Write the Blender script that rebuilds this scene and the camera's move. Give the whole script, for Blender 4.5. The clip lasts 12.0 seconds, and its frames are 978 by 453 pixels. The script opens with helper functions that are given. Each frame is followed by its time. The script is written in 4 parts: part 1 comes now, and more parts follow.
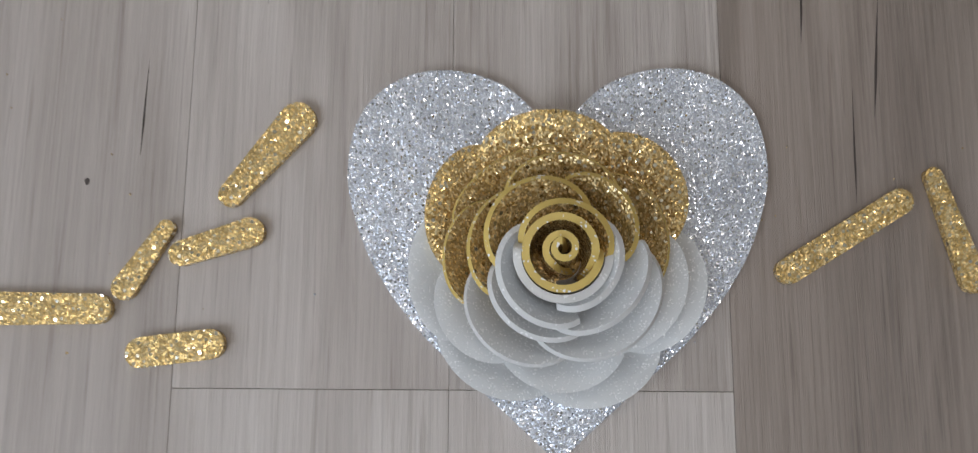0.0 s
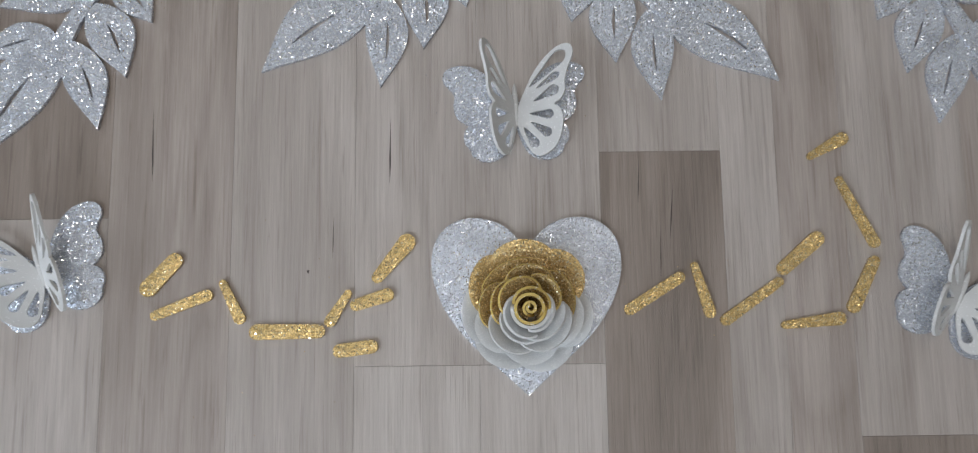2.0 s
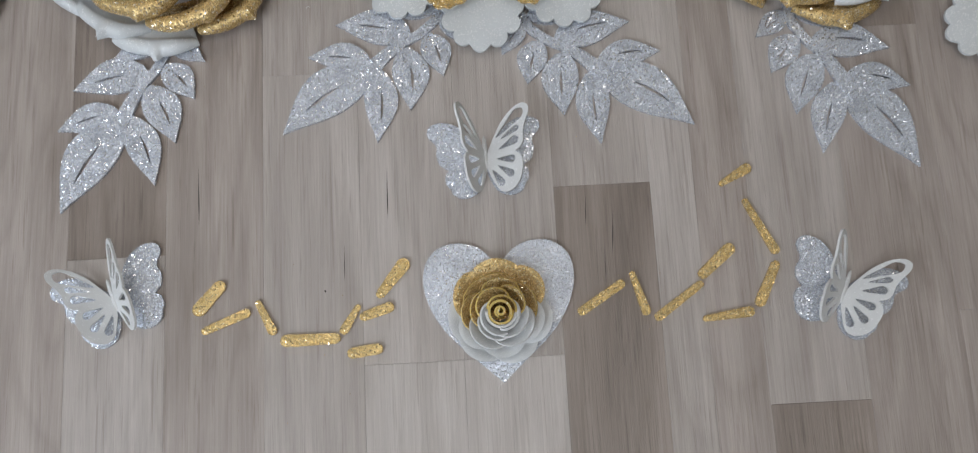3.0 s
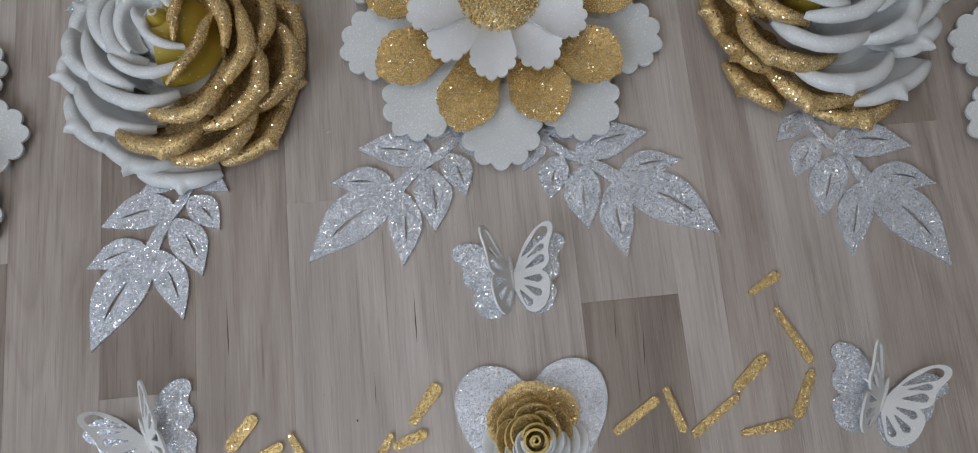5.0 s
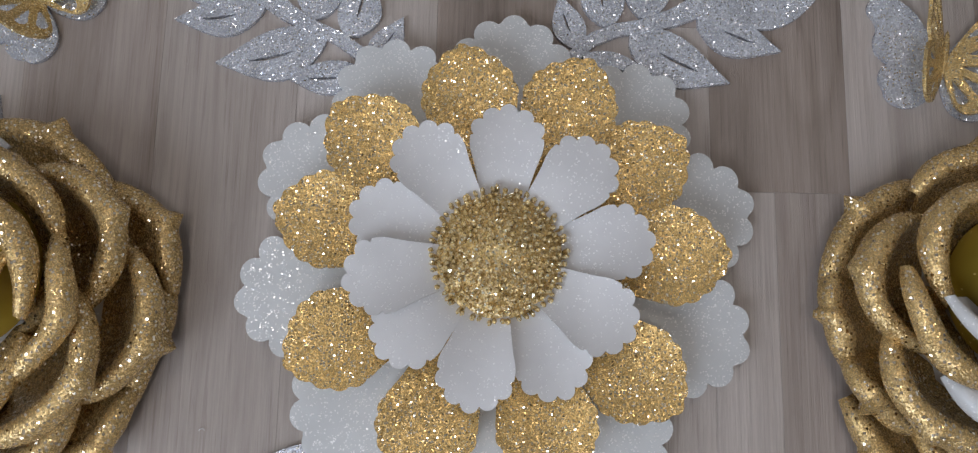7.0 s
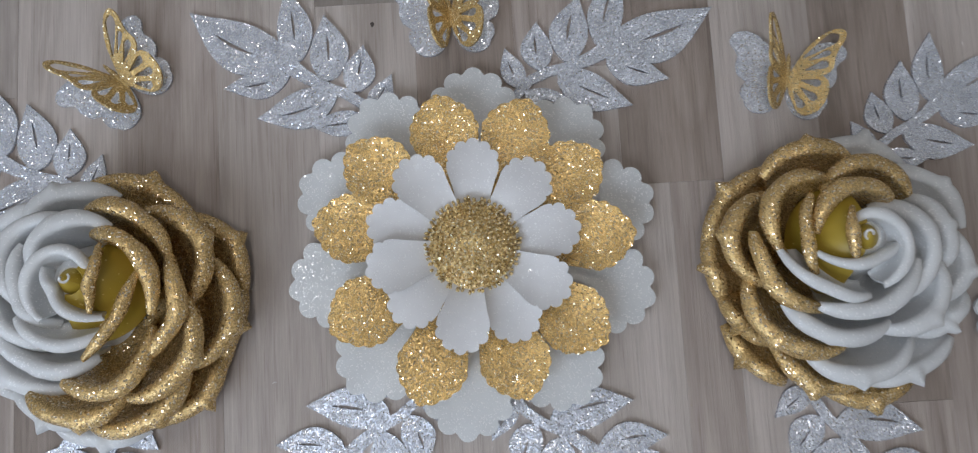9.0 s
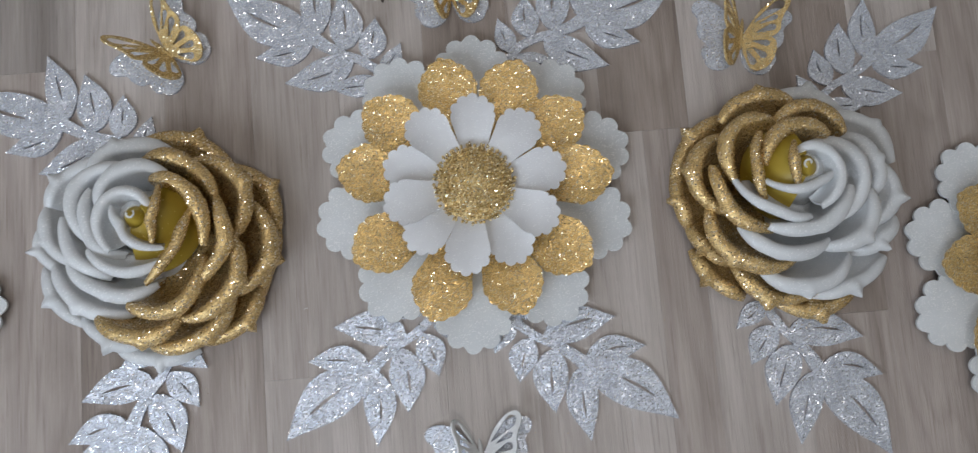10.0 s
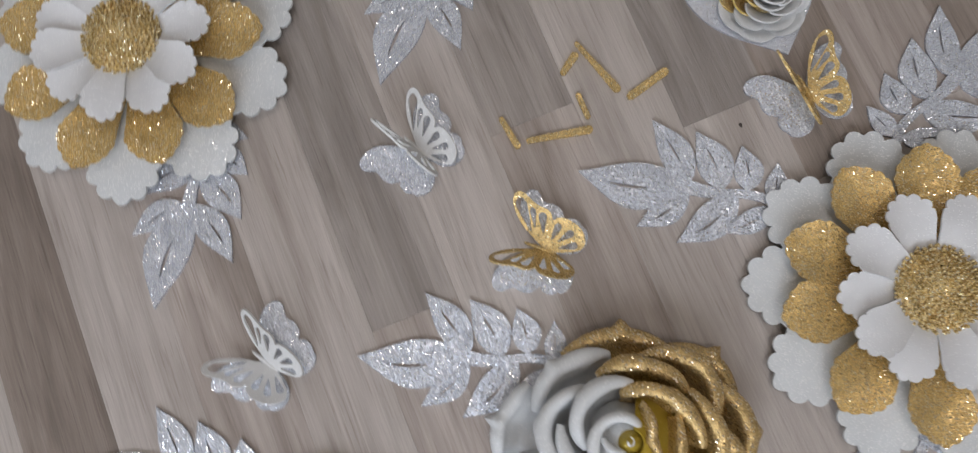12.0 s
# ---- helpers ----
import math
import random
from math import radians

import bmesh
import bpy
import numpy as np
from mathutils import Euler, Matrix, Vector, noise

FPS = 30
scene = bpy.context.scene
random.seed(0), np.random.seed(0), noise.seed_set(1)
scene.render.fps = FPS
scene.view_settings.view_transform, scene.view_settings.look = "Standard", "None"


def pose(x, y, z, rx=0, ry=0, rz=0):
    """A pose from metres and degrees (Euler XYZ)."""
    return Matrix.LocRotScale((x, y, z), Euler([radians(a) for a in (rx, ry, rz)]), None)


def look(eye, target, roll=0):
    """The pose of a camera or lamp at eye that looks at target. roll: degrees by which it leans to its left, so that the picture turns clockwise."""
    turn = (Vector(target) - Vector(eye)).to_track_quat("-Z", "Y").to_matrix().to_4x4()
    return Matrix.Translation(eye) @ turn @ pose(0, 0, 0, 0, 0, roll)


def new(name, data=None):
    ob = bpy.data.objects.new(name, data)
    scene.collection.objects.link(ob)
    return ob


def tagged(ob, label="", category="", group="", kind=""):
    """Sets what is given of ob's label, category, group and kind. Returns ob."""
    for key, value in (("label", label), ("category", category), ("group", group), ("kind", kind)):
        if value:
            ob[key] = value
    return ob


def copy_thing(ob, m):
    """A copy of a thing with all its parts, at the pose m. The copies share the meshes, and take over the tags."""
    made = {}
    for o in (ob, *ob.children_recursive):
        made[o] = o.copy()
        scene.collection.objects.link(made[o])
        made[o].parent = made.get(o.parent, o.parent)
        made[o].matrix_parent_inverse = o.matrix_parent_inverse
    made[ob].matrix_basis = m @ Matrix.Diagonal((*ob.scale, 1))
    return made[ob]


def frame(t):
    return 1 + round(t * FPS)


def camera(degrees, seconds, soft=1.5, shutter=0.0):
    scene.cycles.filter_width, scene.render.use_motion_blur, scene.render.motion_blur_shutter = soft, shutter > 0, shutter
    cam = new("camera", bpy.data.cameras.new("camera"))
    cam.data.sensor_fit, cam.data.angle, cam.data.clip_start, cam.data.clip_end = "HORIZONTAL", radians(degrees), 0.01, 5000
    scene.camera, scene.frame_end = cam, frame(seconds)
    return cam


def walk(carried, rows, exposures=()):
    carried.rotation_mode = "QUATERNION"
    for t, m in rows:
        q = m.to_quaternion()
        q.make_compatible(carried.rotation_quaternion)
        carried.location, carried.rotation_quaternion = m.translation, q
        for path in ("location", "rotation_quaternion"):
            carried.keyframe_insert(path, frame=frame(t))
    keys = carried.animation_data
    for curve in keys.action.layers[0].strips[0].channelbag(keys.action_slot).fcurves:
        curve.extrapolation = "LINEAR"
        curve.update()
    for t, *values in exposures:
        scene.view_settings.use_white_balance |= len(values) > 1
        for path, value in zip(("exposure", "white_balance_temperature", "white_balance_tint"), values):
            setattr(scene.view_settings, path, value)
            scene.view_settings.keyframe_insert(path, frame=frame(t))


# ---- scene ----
cam = camera(62.02, 12.0, soft=1.15, shutter=0.25)
ROWS = [  # seconds, place, turn
    (0.0, 0.0121, -0.0087, 0.1878, 9.47, 2.14, 0.31),
    (0.5, 0.0066, -0.0023, 0.2284, 9.05, 1.46, -0.12),
    (1.0, 0.0056, -0.0063, 0.2946, 9.19, 0.35, -0.57),
    (1.5, 0.0017, 0.0018, 0.3568, 7.36, -0.48, -0.55),
    (2.0, -0.0016, -0.0028, 0.4189, 7.99, -0.32, -0.78),
    (2.5, 0.0070, -0.0123, 0.4775, 8.20, -0.20, -1.34),
    (3.0, 0.0132, -0.0225, 0.5260, 10.04, 0.22, -3.04),
    (3.2, 0.0061, -0.0345, 0.5343, 11.69, -0.20, -3.28),
    (4.8, 0.0096, 0.0475, 0.5422, 9.80, 1.49, -4.84),
    (5.0, 0.0088, 0.0328, 0.5356, 12.51, 1.69, -5.42),
    (5.5, 0.0140, 0.0989, 0.5194, 12.11, 2.00, -5.39),
    (6.0, 0.0276, 0.1787, 0.4790, 13.79, 1.23, -4.07),
    (6.5, 0.0305, 0.2380, 0.4011, 12.98, -0.23, 0.99),
    (6.7, 0.0243, 0.2494, 0.3639, 11.53, -0.47, 1.32),
    (8.3, 0.0161, 0.2804, 0.3671, 6.27, -0.38, -1.72),
    (8.5, 0.0189, 0.2768, 0.4130, 6.14, -0.32, -2.08),
    (9.0, 0.0317, 0.2579, 0.5090, 6.92, -0.18, -3.37),
    (9.5, 0.0430, 0.2360, 0.5649, 6.66, -0.06, -4.72),
    (10.0, 0.0226, 0.2039, 0.5844, 7.40, -0.58, -4.67),
    (10.5, -0.0585, 0.1907, 0.5866, 7.85, -0.04, 0.93),
    (11.0, -0.1624, 0.2044, 0.5780, 7.92, 0.34, 1.37),
    (11.5, -0.2387, 0.2846, 0.5733, 8.38, 0.11, -9.61),
    (12.0, -0.2245, 0.3650, 0.5625, 8.75, 3.25, -22.18),
]
walk(cam, [(t, pose(*row)) for t, *row in ROWS], [(0.0, -0.14, 6500, 11), (0.5, -0.27, 6450, 10), (1.0, -0.29, 6450, 9), (2.0, -0.17, 6500, 10), (3.0, -0.11, 6550, 10), (5.0, -0.36, 6500, 11), (5.5, -0.35, 6500, 12), (6.0, -0.24, 6750, 14), (6.5, -0.29, 6650, 15), (8.5, -0.27, 5950, 12), (9.0, -0.18, 6300, 12), (9.5, -0.16, 6400, 11), (10.5, -0.18, 6400, 11), (11.0, -0.24, 6500, 12), (11.5, -0.18, 6600, 14), (12.0, -0.1, 6750, 14)])

# ---- light ----
world = bpy.data.worlds.new("daylight")
scene.world = world
world.use_nodes = True
wn = world.node_tree.nodes
sky = wn.new("ShaderNodeTexSky")
sky.sky_type, sky.sun_disc = "NISHITA", False
sky.sun_elevation, sky.sun_rotation = radians(35), radians(-70)
wn["Background"].inputs["Strength"].default_value = 0.12
world.node_tree.links.new(sky.outputs["Color"], wn["Background"].inputs["Color"])


def area_lamp(name, where, target, sx, sy, watts, colour):
    data = bpy.data.lights.new(name, "AREA")
    data.shape, data.size, data.size_y, data.energy, data.color = "RECTANGLE", sx, sy, watts, colour
    ob = new(name, data)
    ob.matrix_world = look(where, target)
    return ob


area_lamp("window_daylight", (-1.05, -0.90, 1.40), (-0.20, 0.42, 0.33), 1.4, 1.2, 25.0, (0.85, 0.965, 1.10))
LAMPS = ((-0.20, 0.95), (0.0, -0.18))   # both unseen: an added warm north fill, and one inferred from floor glare
for (lx, ly), watts, tint in zip(LAMPS, (4.2, 6.6), ((1.0, 0.89, 0.78), (1.0, 0.955, 0.91))):
    area_lamp("unseen_ceiling_glow", (lx, ly, 2.33), (lx, ly, 0.0), 0.30, 0.30, watts, tint)


# ---- materials ----
def nodes_of(name):
    m = bpy.data.materials.new(name)
    m.use_nodes = True
    t = m.node_tree
    return m, t.nodes, t.links, t.nodes["Principled BSDF"]


def ramp(nodes, stops):
    r = nodes.new("ShaderNodeValToRGB")
    while len(r.color_ramp.elements) < len(stops):
        r.color_ramp.elements.new(0.5)
    for e, (p, c) in zip(r.color_ramp.elements, stops):
        e.position, e.color = p, (*c, 1)
    return r


def glitter(name, dark, mid, bright, cell, tilt=0.9, metal=0.85, rough=0.28, fleck=0.0021, share=0.35):
    """Foam sheet with a dense coat of glitter flakes, each flake tilted its own way; larger flecks have glints painted
    in.
    """
    m, n, l, b = nodes_of(name)
    co = n.new("ShaderNodeTexCoord")
    v = n.new("ShaderNodeTexVoronoi")
    v.inputs["Scale"].default_value = 1 / cell
    l.new(co.outputs["Object"], v.inputs["Vector"])
    sub = n.new("ShaderNodeVectorMath")
    sub.operation = "SUBTRACT"
    sub.inputs[1].default_value = (0.5, 0.5, 0.5)
    l.new(v.outputs["Color"], sub.inputs[0])
    sc = n.new("ShaderNodeVectorMath")
    sc.operation = "SCALE"
    sc.inputs["Scale"].default_value = tilt
    big = n.new("ShaderNodeTexVoronoi")
    big.inputs["Scale"].default_value = 1 / fleck
    l.new(co.outputs["Object"], big.inputs["Vector"])
    bsep = n.new("ShaderNodeSeparateColor")
    l.new(big.outputs["Color"], bsep.inputs[0])
    disc = n.new("ShaderNodeMath")
    disc.operation = "LESS_THAN"
    disc.inputs[1].default_value = 0.33
    l.new(big.outputs["Distance"], disc.inputs[0])
    some = n.new("ShaderNodeMath")
    some.operation = "GREATER_THAN"
    some.inputs[1].default_value = share
    l.new(bsep.outputs[0], some.inputs[0])
    flake = n.new("ShaderNodeMath")
    flake.operation = "MULTIPLY"
    l.new(disc.outputs[0], flake.inputs[0])
    l.new(some.outputs[0], flake.inputs[1])
    bsub = n.new("ShaderNodeVectorMath")
    bsub.operation = "SUBTRACT"
    bsub.inputs[1].default_value = (0.5, 0.5, 0.5)
    l.new(big.outputs["Color"], bsub.inputs[0])
    steep = n.new("ShaderNodeVectorMath")
    steep.operation = "SCALE"
    steep.inputs["Scale"].default_value = 1.05 / tilt
    l.new(bsub.outputs[0], steep.inputs[0])
    both = n.new("ShaderNodeMix")
    both.data_type = "VECTOR"
    l.new(flake.outputs[0], both.inputs["Factor"])
    l.new(sub.outputs[0], both.inputs[4])
    l.new(steep.outputs[0], both.inputs[5])
    l.new(both.outputs[1], sc.inputs[0])
    geo = n.new("ShaderNodeNewGeometry")
    add = n.new("ShaderNodeVectorMath")
    l.new(geo.outputs["Normal"], add.inputs[0])
    l.new(sc.outputs[0], add.inputs[1])
    nor = n.new("ShaderNodeVectorMath")
    nor.operation = "NORMALIZE"
    l.new(add.outputs[0], nor.inputs[0])
    l.new(nor.outputs[0], b.inputs["Normal"])
    sep = n.new("ShaderNodeSeparateColor")
    l.new(v.outputs["Color"], sep.inputs[0])
    r = ramp(n, [(0.0, dark), (0.5, mid), (1.0, bright)])
    l.new(sep.outputs[1], r.inputs["Fac"])
    wear = n.new("ShaderNodeTexNoise")
    wear.inputs["Scale"].default_value = 60
    l.new(co.outputs["Object"], wear.inputs["Vector"])
    wr = ramp(n, [(0.3, (0.82, 0.82, 0.82)), (0.7, (1.08, 1.08, 1.08))])
    l.new(wear.outputs["Fac"], wr.inputs["Fac"])
    mx = n.new("ShaderNodeMix")
    mx.data_type, mx.blend_type = "RGBA", "MULTIPLY"
    mx.inputs["Factor"].default_value = 1.0
    l.new(r.outputs["Color"], mx.inputs[6])
    l.new(wr.outputs["Color"], mx.inputs[7])
    lit = n.new("ShaderNodeMix")
    lit.data_type = "RGBA"
    l.new(flake.outputs[0], lit.inputs["Factor"])
    l.new(mx.outputs[2], lit.inputs[6])
    # glints painted into the larger flecks: colour lifted towards white
    lit.inputs[7].default_value = (*(min(1.0, 0.52 + 0.55 * x) for x in bright), 1)
    l.new(lit.outputs[2], b.inputs["Base Color"])
    mt = n.new("ShaderNodeMapRange")
    mt.inputs[3].default_value, mt.inputs[4].default_value = metal, 1.0
    l.new(flake.outputs[0], mt.inputs[0])
    l.new(mt.outputs[0], b.inputs["Metallic"])
    rm = n.new("ShaderNodeMapRange")
    rm.inputs[3].default_value, rm.inputs[4].default_value = rough * 0.35, rough * 1.5
    l.new(sep.outputs[2], rm.inputs[0])
    rf = n.new("ShaderNodeMix")
    l.new(flake.outputs[0], rf.inputs[0])
    l.new(rm.outputs[0], rf.inputs[2])
    rf.inputs[3].default_value = 0.17
    l.new(rf.outputs[0], b.inputs["Roughness"])
    return m


def foam(name, colour, spark=0.90, cell=0.0011, rough=0.62, sheen_tint=(0.98, 0.98, 0.98)):
    """Matte craft foam with sparse flakes of glitter in it, their sparkle painted as a paler colour."""
    m, n, l, b = nodes_of(name)
    co = n.new("ShaderNodeTexCoord")
    v = n.new("ShaderNodeTexVoronoi")
    v.inputs["Scale"].default_value = 1 / cell
    l.new(co.outputs["Object"], v.inputs["Vector"])
    sep = n.new("ShaderNodeSeparateColor")
    l.new(v.outputs["Color"], sep.inputs[0])
    pick = n.new("ShaderNodeMath")
    pick.operation = "GREATER_THAN"
    pick.inputs[1].default_value = spark
    l.new(sep.outputs[0], pick.inputs[0])
    sub = n.new("ShaderNodeVectorMath")
    sub.operation = "SUBTRACT"
    sub.inputs[1].default_value = (0.5, 0.5, 0.5)
    l.new(v.outputs["Color"], sub.inputs[0])
    sc = n.new("ShaderNodeVectorMath")
    sc.operation = "SCALE"
    l.new(sub.outputs[0], sc.inputs[0])
    lean = n.new("ShaderNodeMath")
    lean.operation = "MULTIPLY"
    lean.inputs[1].default_value = 0.45
    l.new(pick.outputs[0], lean.inputs[0])
    l.new(lean.outputs[0], sc.inputs["Scale"])
    geo = n.new("ShaderNodeNewGeometry")
    add = n.new("ShaderNodeVectorMath")
    l.new(geo.outputs["Normal"], add.inputs[0])
    l.new(sc.outputs[0], add.inputs[1])
    nor = n.new("ShaderNodeVectorMath")
    nor.operation = "NORMALIZE"
    l.new(add.outputs[0], nor.inputs[0])
    l.new(nor.outputs[0], b.inputs["Normal"])
    cloud = n.new("ShaderNodeTexNoise")
    cloud.inputs["Scale"].default_value = 45
    cloud.inputs["Detail"].default_value = 6
    l.new(co.outputs["Object"], cloud.inputs["Vector"])
    lo = tuple(c * 0.88 for c in colour)
    r = ramp(n, [(0.3, lo), (0.7, colour)])
    l.new(cloud.outputs["Fac"], r.inputs["Fac"])
    mx = n.new("ShaderNodeMix")
    mx.data_type = "RGBA"
    l.new(pick.outputs[0], mx.inputs["Factor"])
    l.new(r.outputs["Color"], mx.inputs[6])
    # flake sparkle is painted: a bright colour against the duller foam
    mx.inputs[7].default_value = (*sheen_tint, 1)
    l.new(mx.outputs[2], b.inputs["Base Color"])
    me_ = n.new("ShaderNodeMath")
    me_.operation = "MULTIPLY"
    me_.inputs[1].default_value = 0.12
    l.new(pick.outputs[0], me_.inputs[0])
    l.new(me_.outputs[0], b.inputs["Metallic"])
    ro = n.new("ShaderNodeMapRange")
    ro.inputs[3].default_value, ro.inputs[4].default_value = rough, 0.13
    l.new(pick.outputs[0], ro.inputs[0])
    l.new(ro.outputs[0], b.inputs["Roughness"])
    return m


def wood(name, lo, hi, streak, figure=0.6):
    """Printed laminate: long grain along y, short dark pores, soft cathedral figure."""
    m, n, l, b = nodes_of(name)
    co = n.new("ShaderNodeTexCoord")
    info = n.new("ShaderNodeObjectInfo")
    shift = n.new("ShaderNodeVectorMath")
    shift.operation = "SCALE"
    shift.inputs[0].default_value = (3.1, 17.0, 5.0)
    l.new(info.outputs["Random"], shift.inputs["Scale"])
    geo = n.new("ShaderNodeNewGeometry")
    add = n.new("ShaderNodeVectorMath")
    l.new(geo.outputs["Position"], add.inputs[0])
    l.new(shift.outputs[0], add.inputs[1])

    def stretched(sx, sy, detail, rough, distort):
        mp = n.new("ShaderNodeMapping")
        mp.inputs["Scale"].default_value = (sx, sy, 1)
        l.new(add.outputs[0], mp.inputs["Vector"])
        t = n.new("ShaderNodeTexNoise")
        t.inputs["Scale"].default_value = 1
        t.inputs["Detail"].default_value = detail
        t.inputs["Roughness"].default_value = rough
        t.inputs["Distortion"].default_value = distort
        l.new(mp.outputs[0], t.inputs["Vector"])
        return t

    broad = stretched(26, 2.4, 6, 0.62, 1.4)
    fine = stretched(760, 11, 6, 0.78, 0.2)
    emboss = stretched(720, 11, 4, 0.6, 0.15)
    pore = stretched(560, 17, 4, 0.62, 0.15)
    flame = stretched(95, 5.5, 5, 0.62, 0.9)
    r1 = ramp(n, [(0.33, lo), (0.66, hi)])
    l.new(broad.outputs["Fac"], r1.inputs["Fac"])
    r2 = ramp(n, [(0.32, (0.84, 0.83, 0.82)), (0.64, (1.07, 1.07, 1.07))])
    l.new(fine.outputs["Fac"], r2.inputs["Fac"])
    r3 = ramp(n, [(0.58, (1, 1, 1)), (0.66, tuple(0.40 + 0.60 * x for x in streak))])
    r4 = ramp(n, [(0.54, (1, 1, 1)), (0.72, tuple(0.52 + 0.48 * x for x in streak))])
    l.new(flame.outputs["Fac"], r4.inputs["Fac"])
    l.new(pore.outputs["Fac"], r3.inputs["Fac"])
    a = n.new("ShaderNodeMix")
    a.data_type, a.blend_type = "RGBA", "MULTIPLY"
    a.inputs["Factor"].default_value = 1.0
    l.new(r1.outputs["Color"], a.inputs[6])
    l.new(r2.outputs["Color"], a.inputs[7])
    c = n.new("ShaderNodeMix")
    c.data_type, c.blend_type = "RGBA", "MULTIPLY"
    c.inputs["Factor"].default_value = 0.8
    l.new(a.outputs[2], c.inputs[6])
    l.new(r3.outputs["Color"], c.inputs[7])
    d = n.new("ShaderNodeMix")
    d.data_type, d.blend_type = "RGBA", "MULTIPLY"
    d.inputs["Factor"].default_value = 1.0
    l.new(c.outputs[2], d.inputs[6])
    l.new(r4.outputs["Color"], d.inputs[7])
    arch = stretched(11, 1.5, 2, 0.45, 0.3)
    times = n.new("ShaderNodeMath")
    times.operation = "MULTIPLY"
    times.inputs[1].default_value = 13.0
    l.new(arch.outputs["Fac"], times.inputs[0])
    part_ = n.new("ShaderNodeMath")
    part_.operation = "FRACT"
    l.new(times.outputs[0], part_.inputs[0])
    r5 = ramp(n, [(0.0, (0.80, 0.785, 0.77)), (0.30, (1.0, 1.0, 1.0)), (0.86, (1.02, 1.02, 1.02)), (1.0, (0.84, 0.825, 0.81))])
    l.new(part_.outputs[0], r5.inputs["Fac"])
    e = n.new("ShaderNodeMix")
    e.data_type, e.blend_type = "RGBA", "MULTIPLY"
    e.inputs["Factor"].default_value = figure
    l.new(d.outputs[2], e.inputs[6])
    l.new(r5.outputs["Color"], e.inputs[7])
    l.new(e.outputs[2], b.inputs["Base Color"])
    rr = n.new("ShaderNodeMapRange")
    rr.inputs[3].default_value, rr.inputs[4].default_value = 0.24, 0.50
    l.new(emboss.outputs["Fac"], rr.inputs[0])
    l.new(rr.outputs[0], b.inputs["Roughness"])
    b.inputs["Specular IOR Level"].default_value = 0.55
    bump = n.new("ShaderNodeBump")
    bump.inputs["Strength"].default_value = 0.65
    bump.inputs["Distance"].default_value = 0.0004
    grain = n.new("ShaderNodeMath")
    l.new(fine.outputs["Fac"], grain.inputs[0])
    l.new(emboss.outputs["Fac"], grain.inputs[1])
    l.new(grain.outputs[0], bump.inputs["Height"])
    l.new(bump.outputs[0], b.inputs["Normal"])
    return m


def plain(name, colour, rough=0.8):
    m, n, l, b = nodes_of(name)
    t = n.new("ShaderNodeTexNoise")
    t.inputs["Scale"].default_value = 7
    t.inputs["Detail"].default_value = 8
    co = n.new("ShaderNodeTexCoord")
    l.new(co.outputs["Object"], t.inputs["Vector"])
    r = ramp(n, [(0.3, tuple(c * 0.93 for c in colour)), (0.7, colour)])
    l.new(t.outputs["Fac"], r.inputs["Fac"])
    l.new(r.outputs["Color"], b.inputs["Base Color"])
    b.inputs["Roughness"].default_value = rough
    return m


GOLD = glitter("gold_glitter", (0.56, 0.35, 0.105), (0.70, 0.465, 0.165), (0.90, 0.70, 0.36), 0.00040, 0.48, 0.56, 0.25, 0.0014, 0.20)
GOLD_FINE = glitter("gold_glitter_fine", (0.46, 0.295, 0.09), (0.68, 0.465, 0.18), (0.94, 0.77, 0.44), 0.00042, 0.70, 0.55, 0.22, 0.0013, 0.60)
ROSE_GOLD = glitter("gold_glitter_rose", (0.45, 0.295, 0.10), (0.63, 0.43, 0.175), (0.84, 0.64, 0.34), 0.00050, 0.56, 0.55, 0.26, 0.0019, 0.25)
GOLD_EDGE = foam("gold_foam", (0.66, 0.48, 0.135), 0.95, 0.00045)
GOLD_FRINGE = glitter("gold_glitter_fringe", (0.56, 0.39, 0.13), (0.74, 0.54, 0.23), (0.98, 0.86, 0.58), 0.0007, 0.8, 0.35, 0.24, 0.0019, 0.25)
BUD_GOLD = foam("bud_gold_foam", (0.42, 0.30, 0.035), 0.992, 0.0008, 0.42, (0.9, 0.75, 0.3))
SILVER = glitter("silver_glitter", (0.47, 0.505, 0.575), (0.64, 0.675, 0.745), (0.88, 0.91, 0.97), 0.00050, 0.66, 0.46, 0.20, 0.0012, 0.45)
SILVER_FINE = glitter("silver_glitter_fine", (0.47, 0.50, 0.57), (0.69, 0.72, 0.78), (0.93, 0.95, 0.99), 0.00030, 0.62, 0.46, 0.20, 0.0009, 0.50)
WHITE = foam("white_glitter_foam", (0.65, 0.67, 0.675), 0.91, 0.00058)
WHITE_FINE = foam("white_fine_glitter_foam", (0.64, 0.65, 0.65), 0.90, 0.00030)
PETAL_WHITE = foam("white_petal_foam", (0.70, 0.70, 0.705), 0.95, 0.0006)
ROSE_WHITE = foam("white_rose_foam", (0.66, 0.675, 0.68), 0.94, 0.0006, 0.42)
CREAM = foam("cream_foam", (0.68, 0.68, 0.672), 0.96, 0.0005)
WALL = plain("wall_paint", (0.78, 0.77, 0.74))
CEIL = plain("ceiling_paint", (0.82, 0.82, 0.81))
TRIM = plain("trim_paint", (0.80, 0.80, 0.79), 0.45)
GLASS, hn, hl, hb = nodes_of("window_glass")
hb.inputs["Transmission Weight"].default_value = 1.0
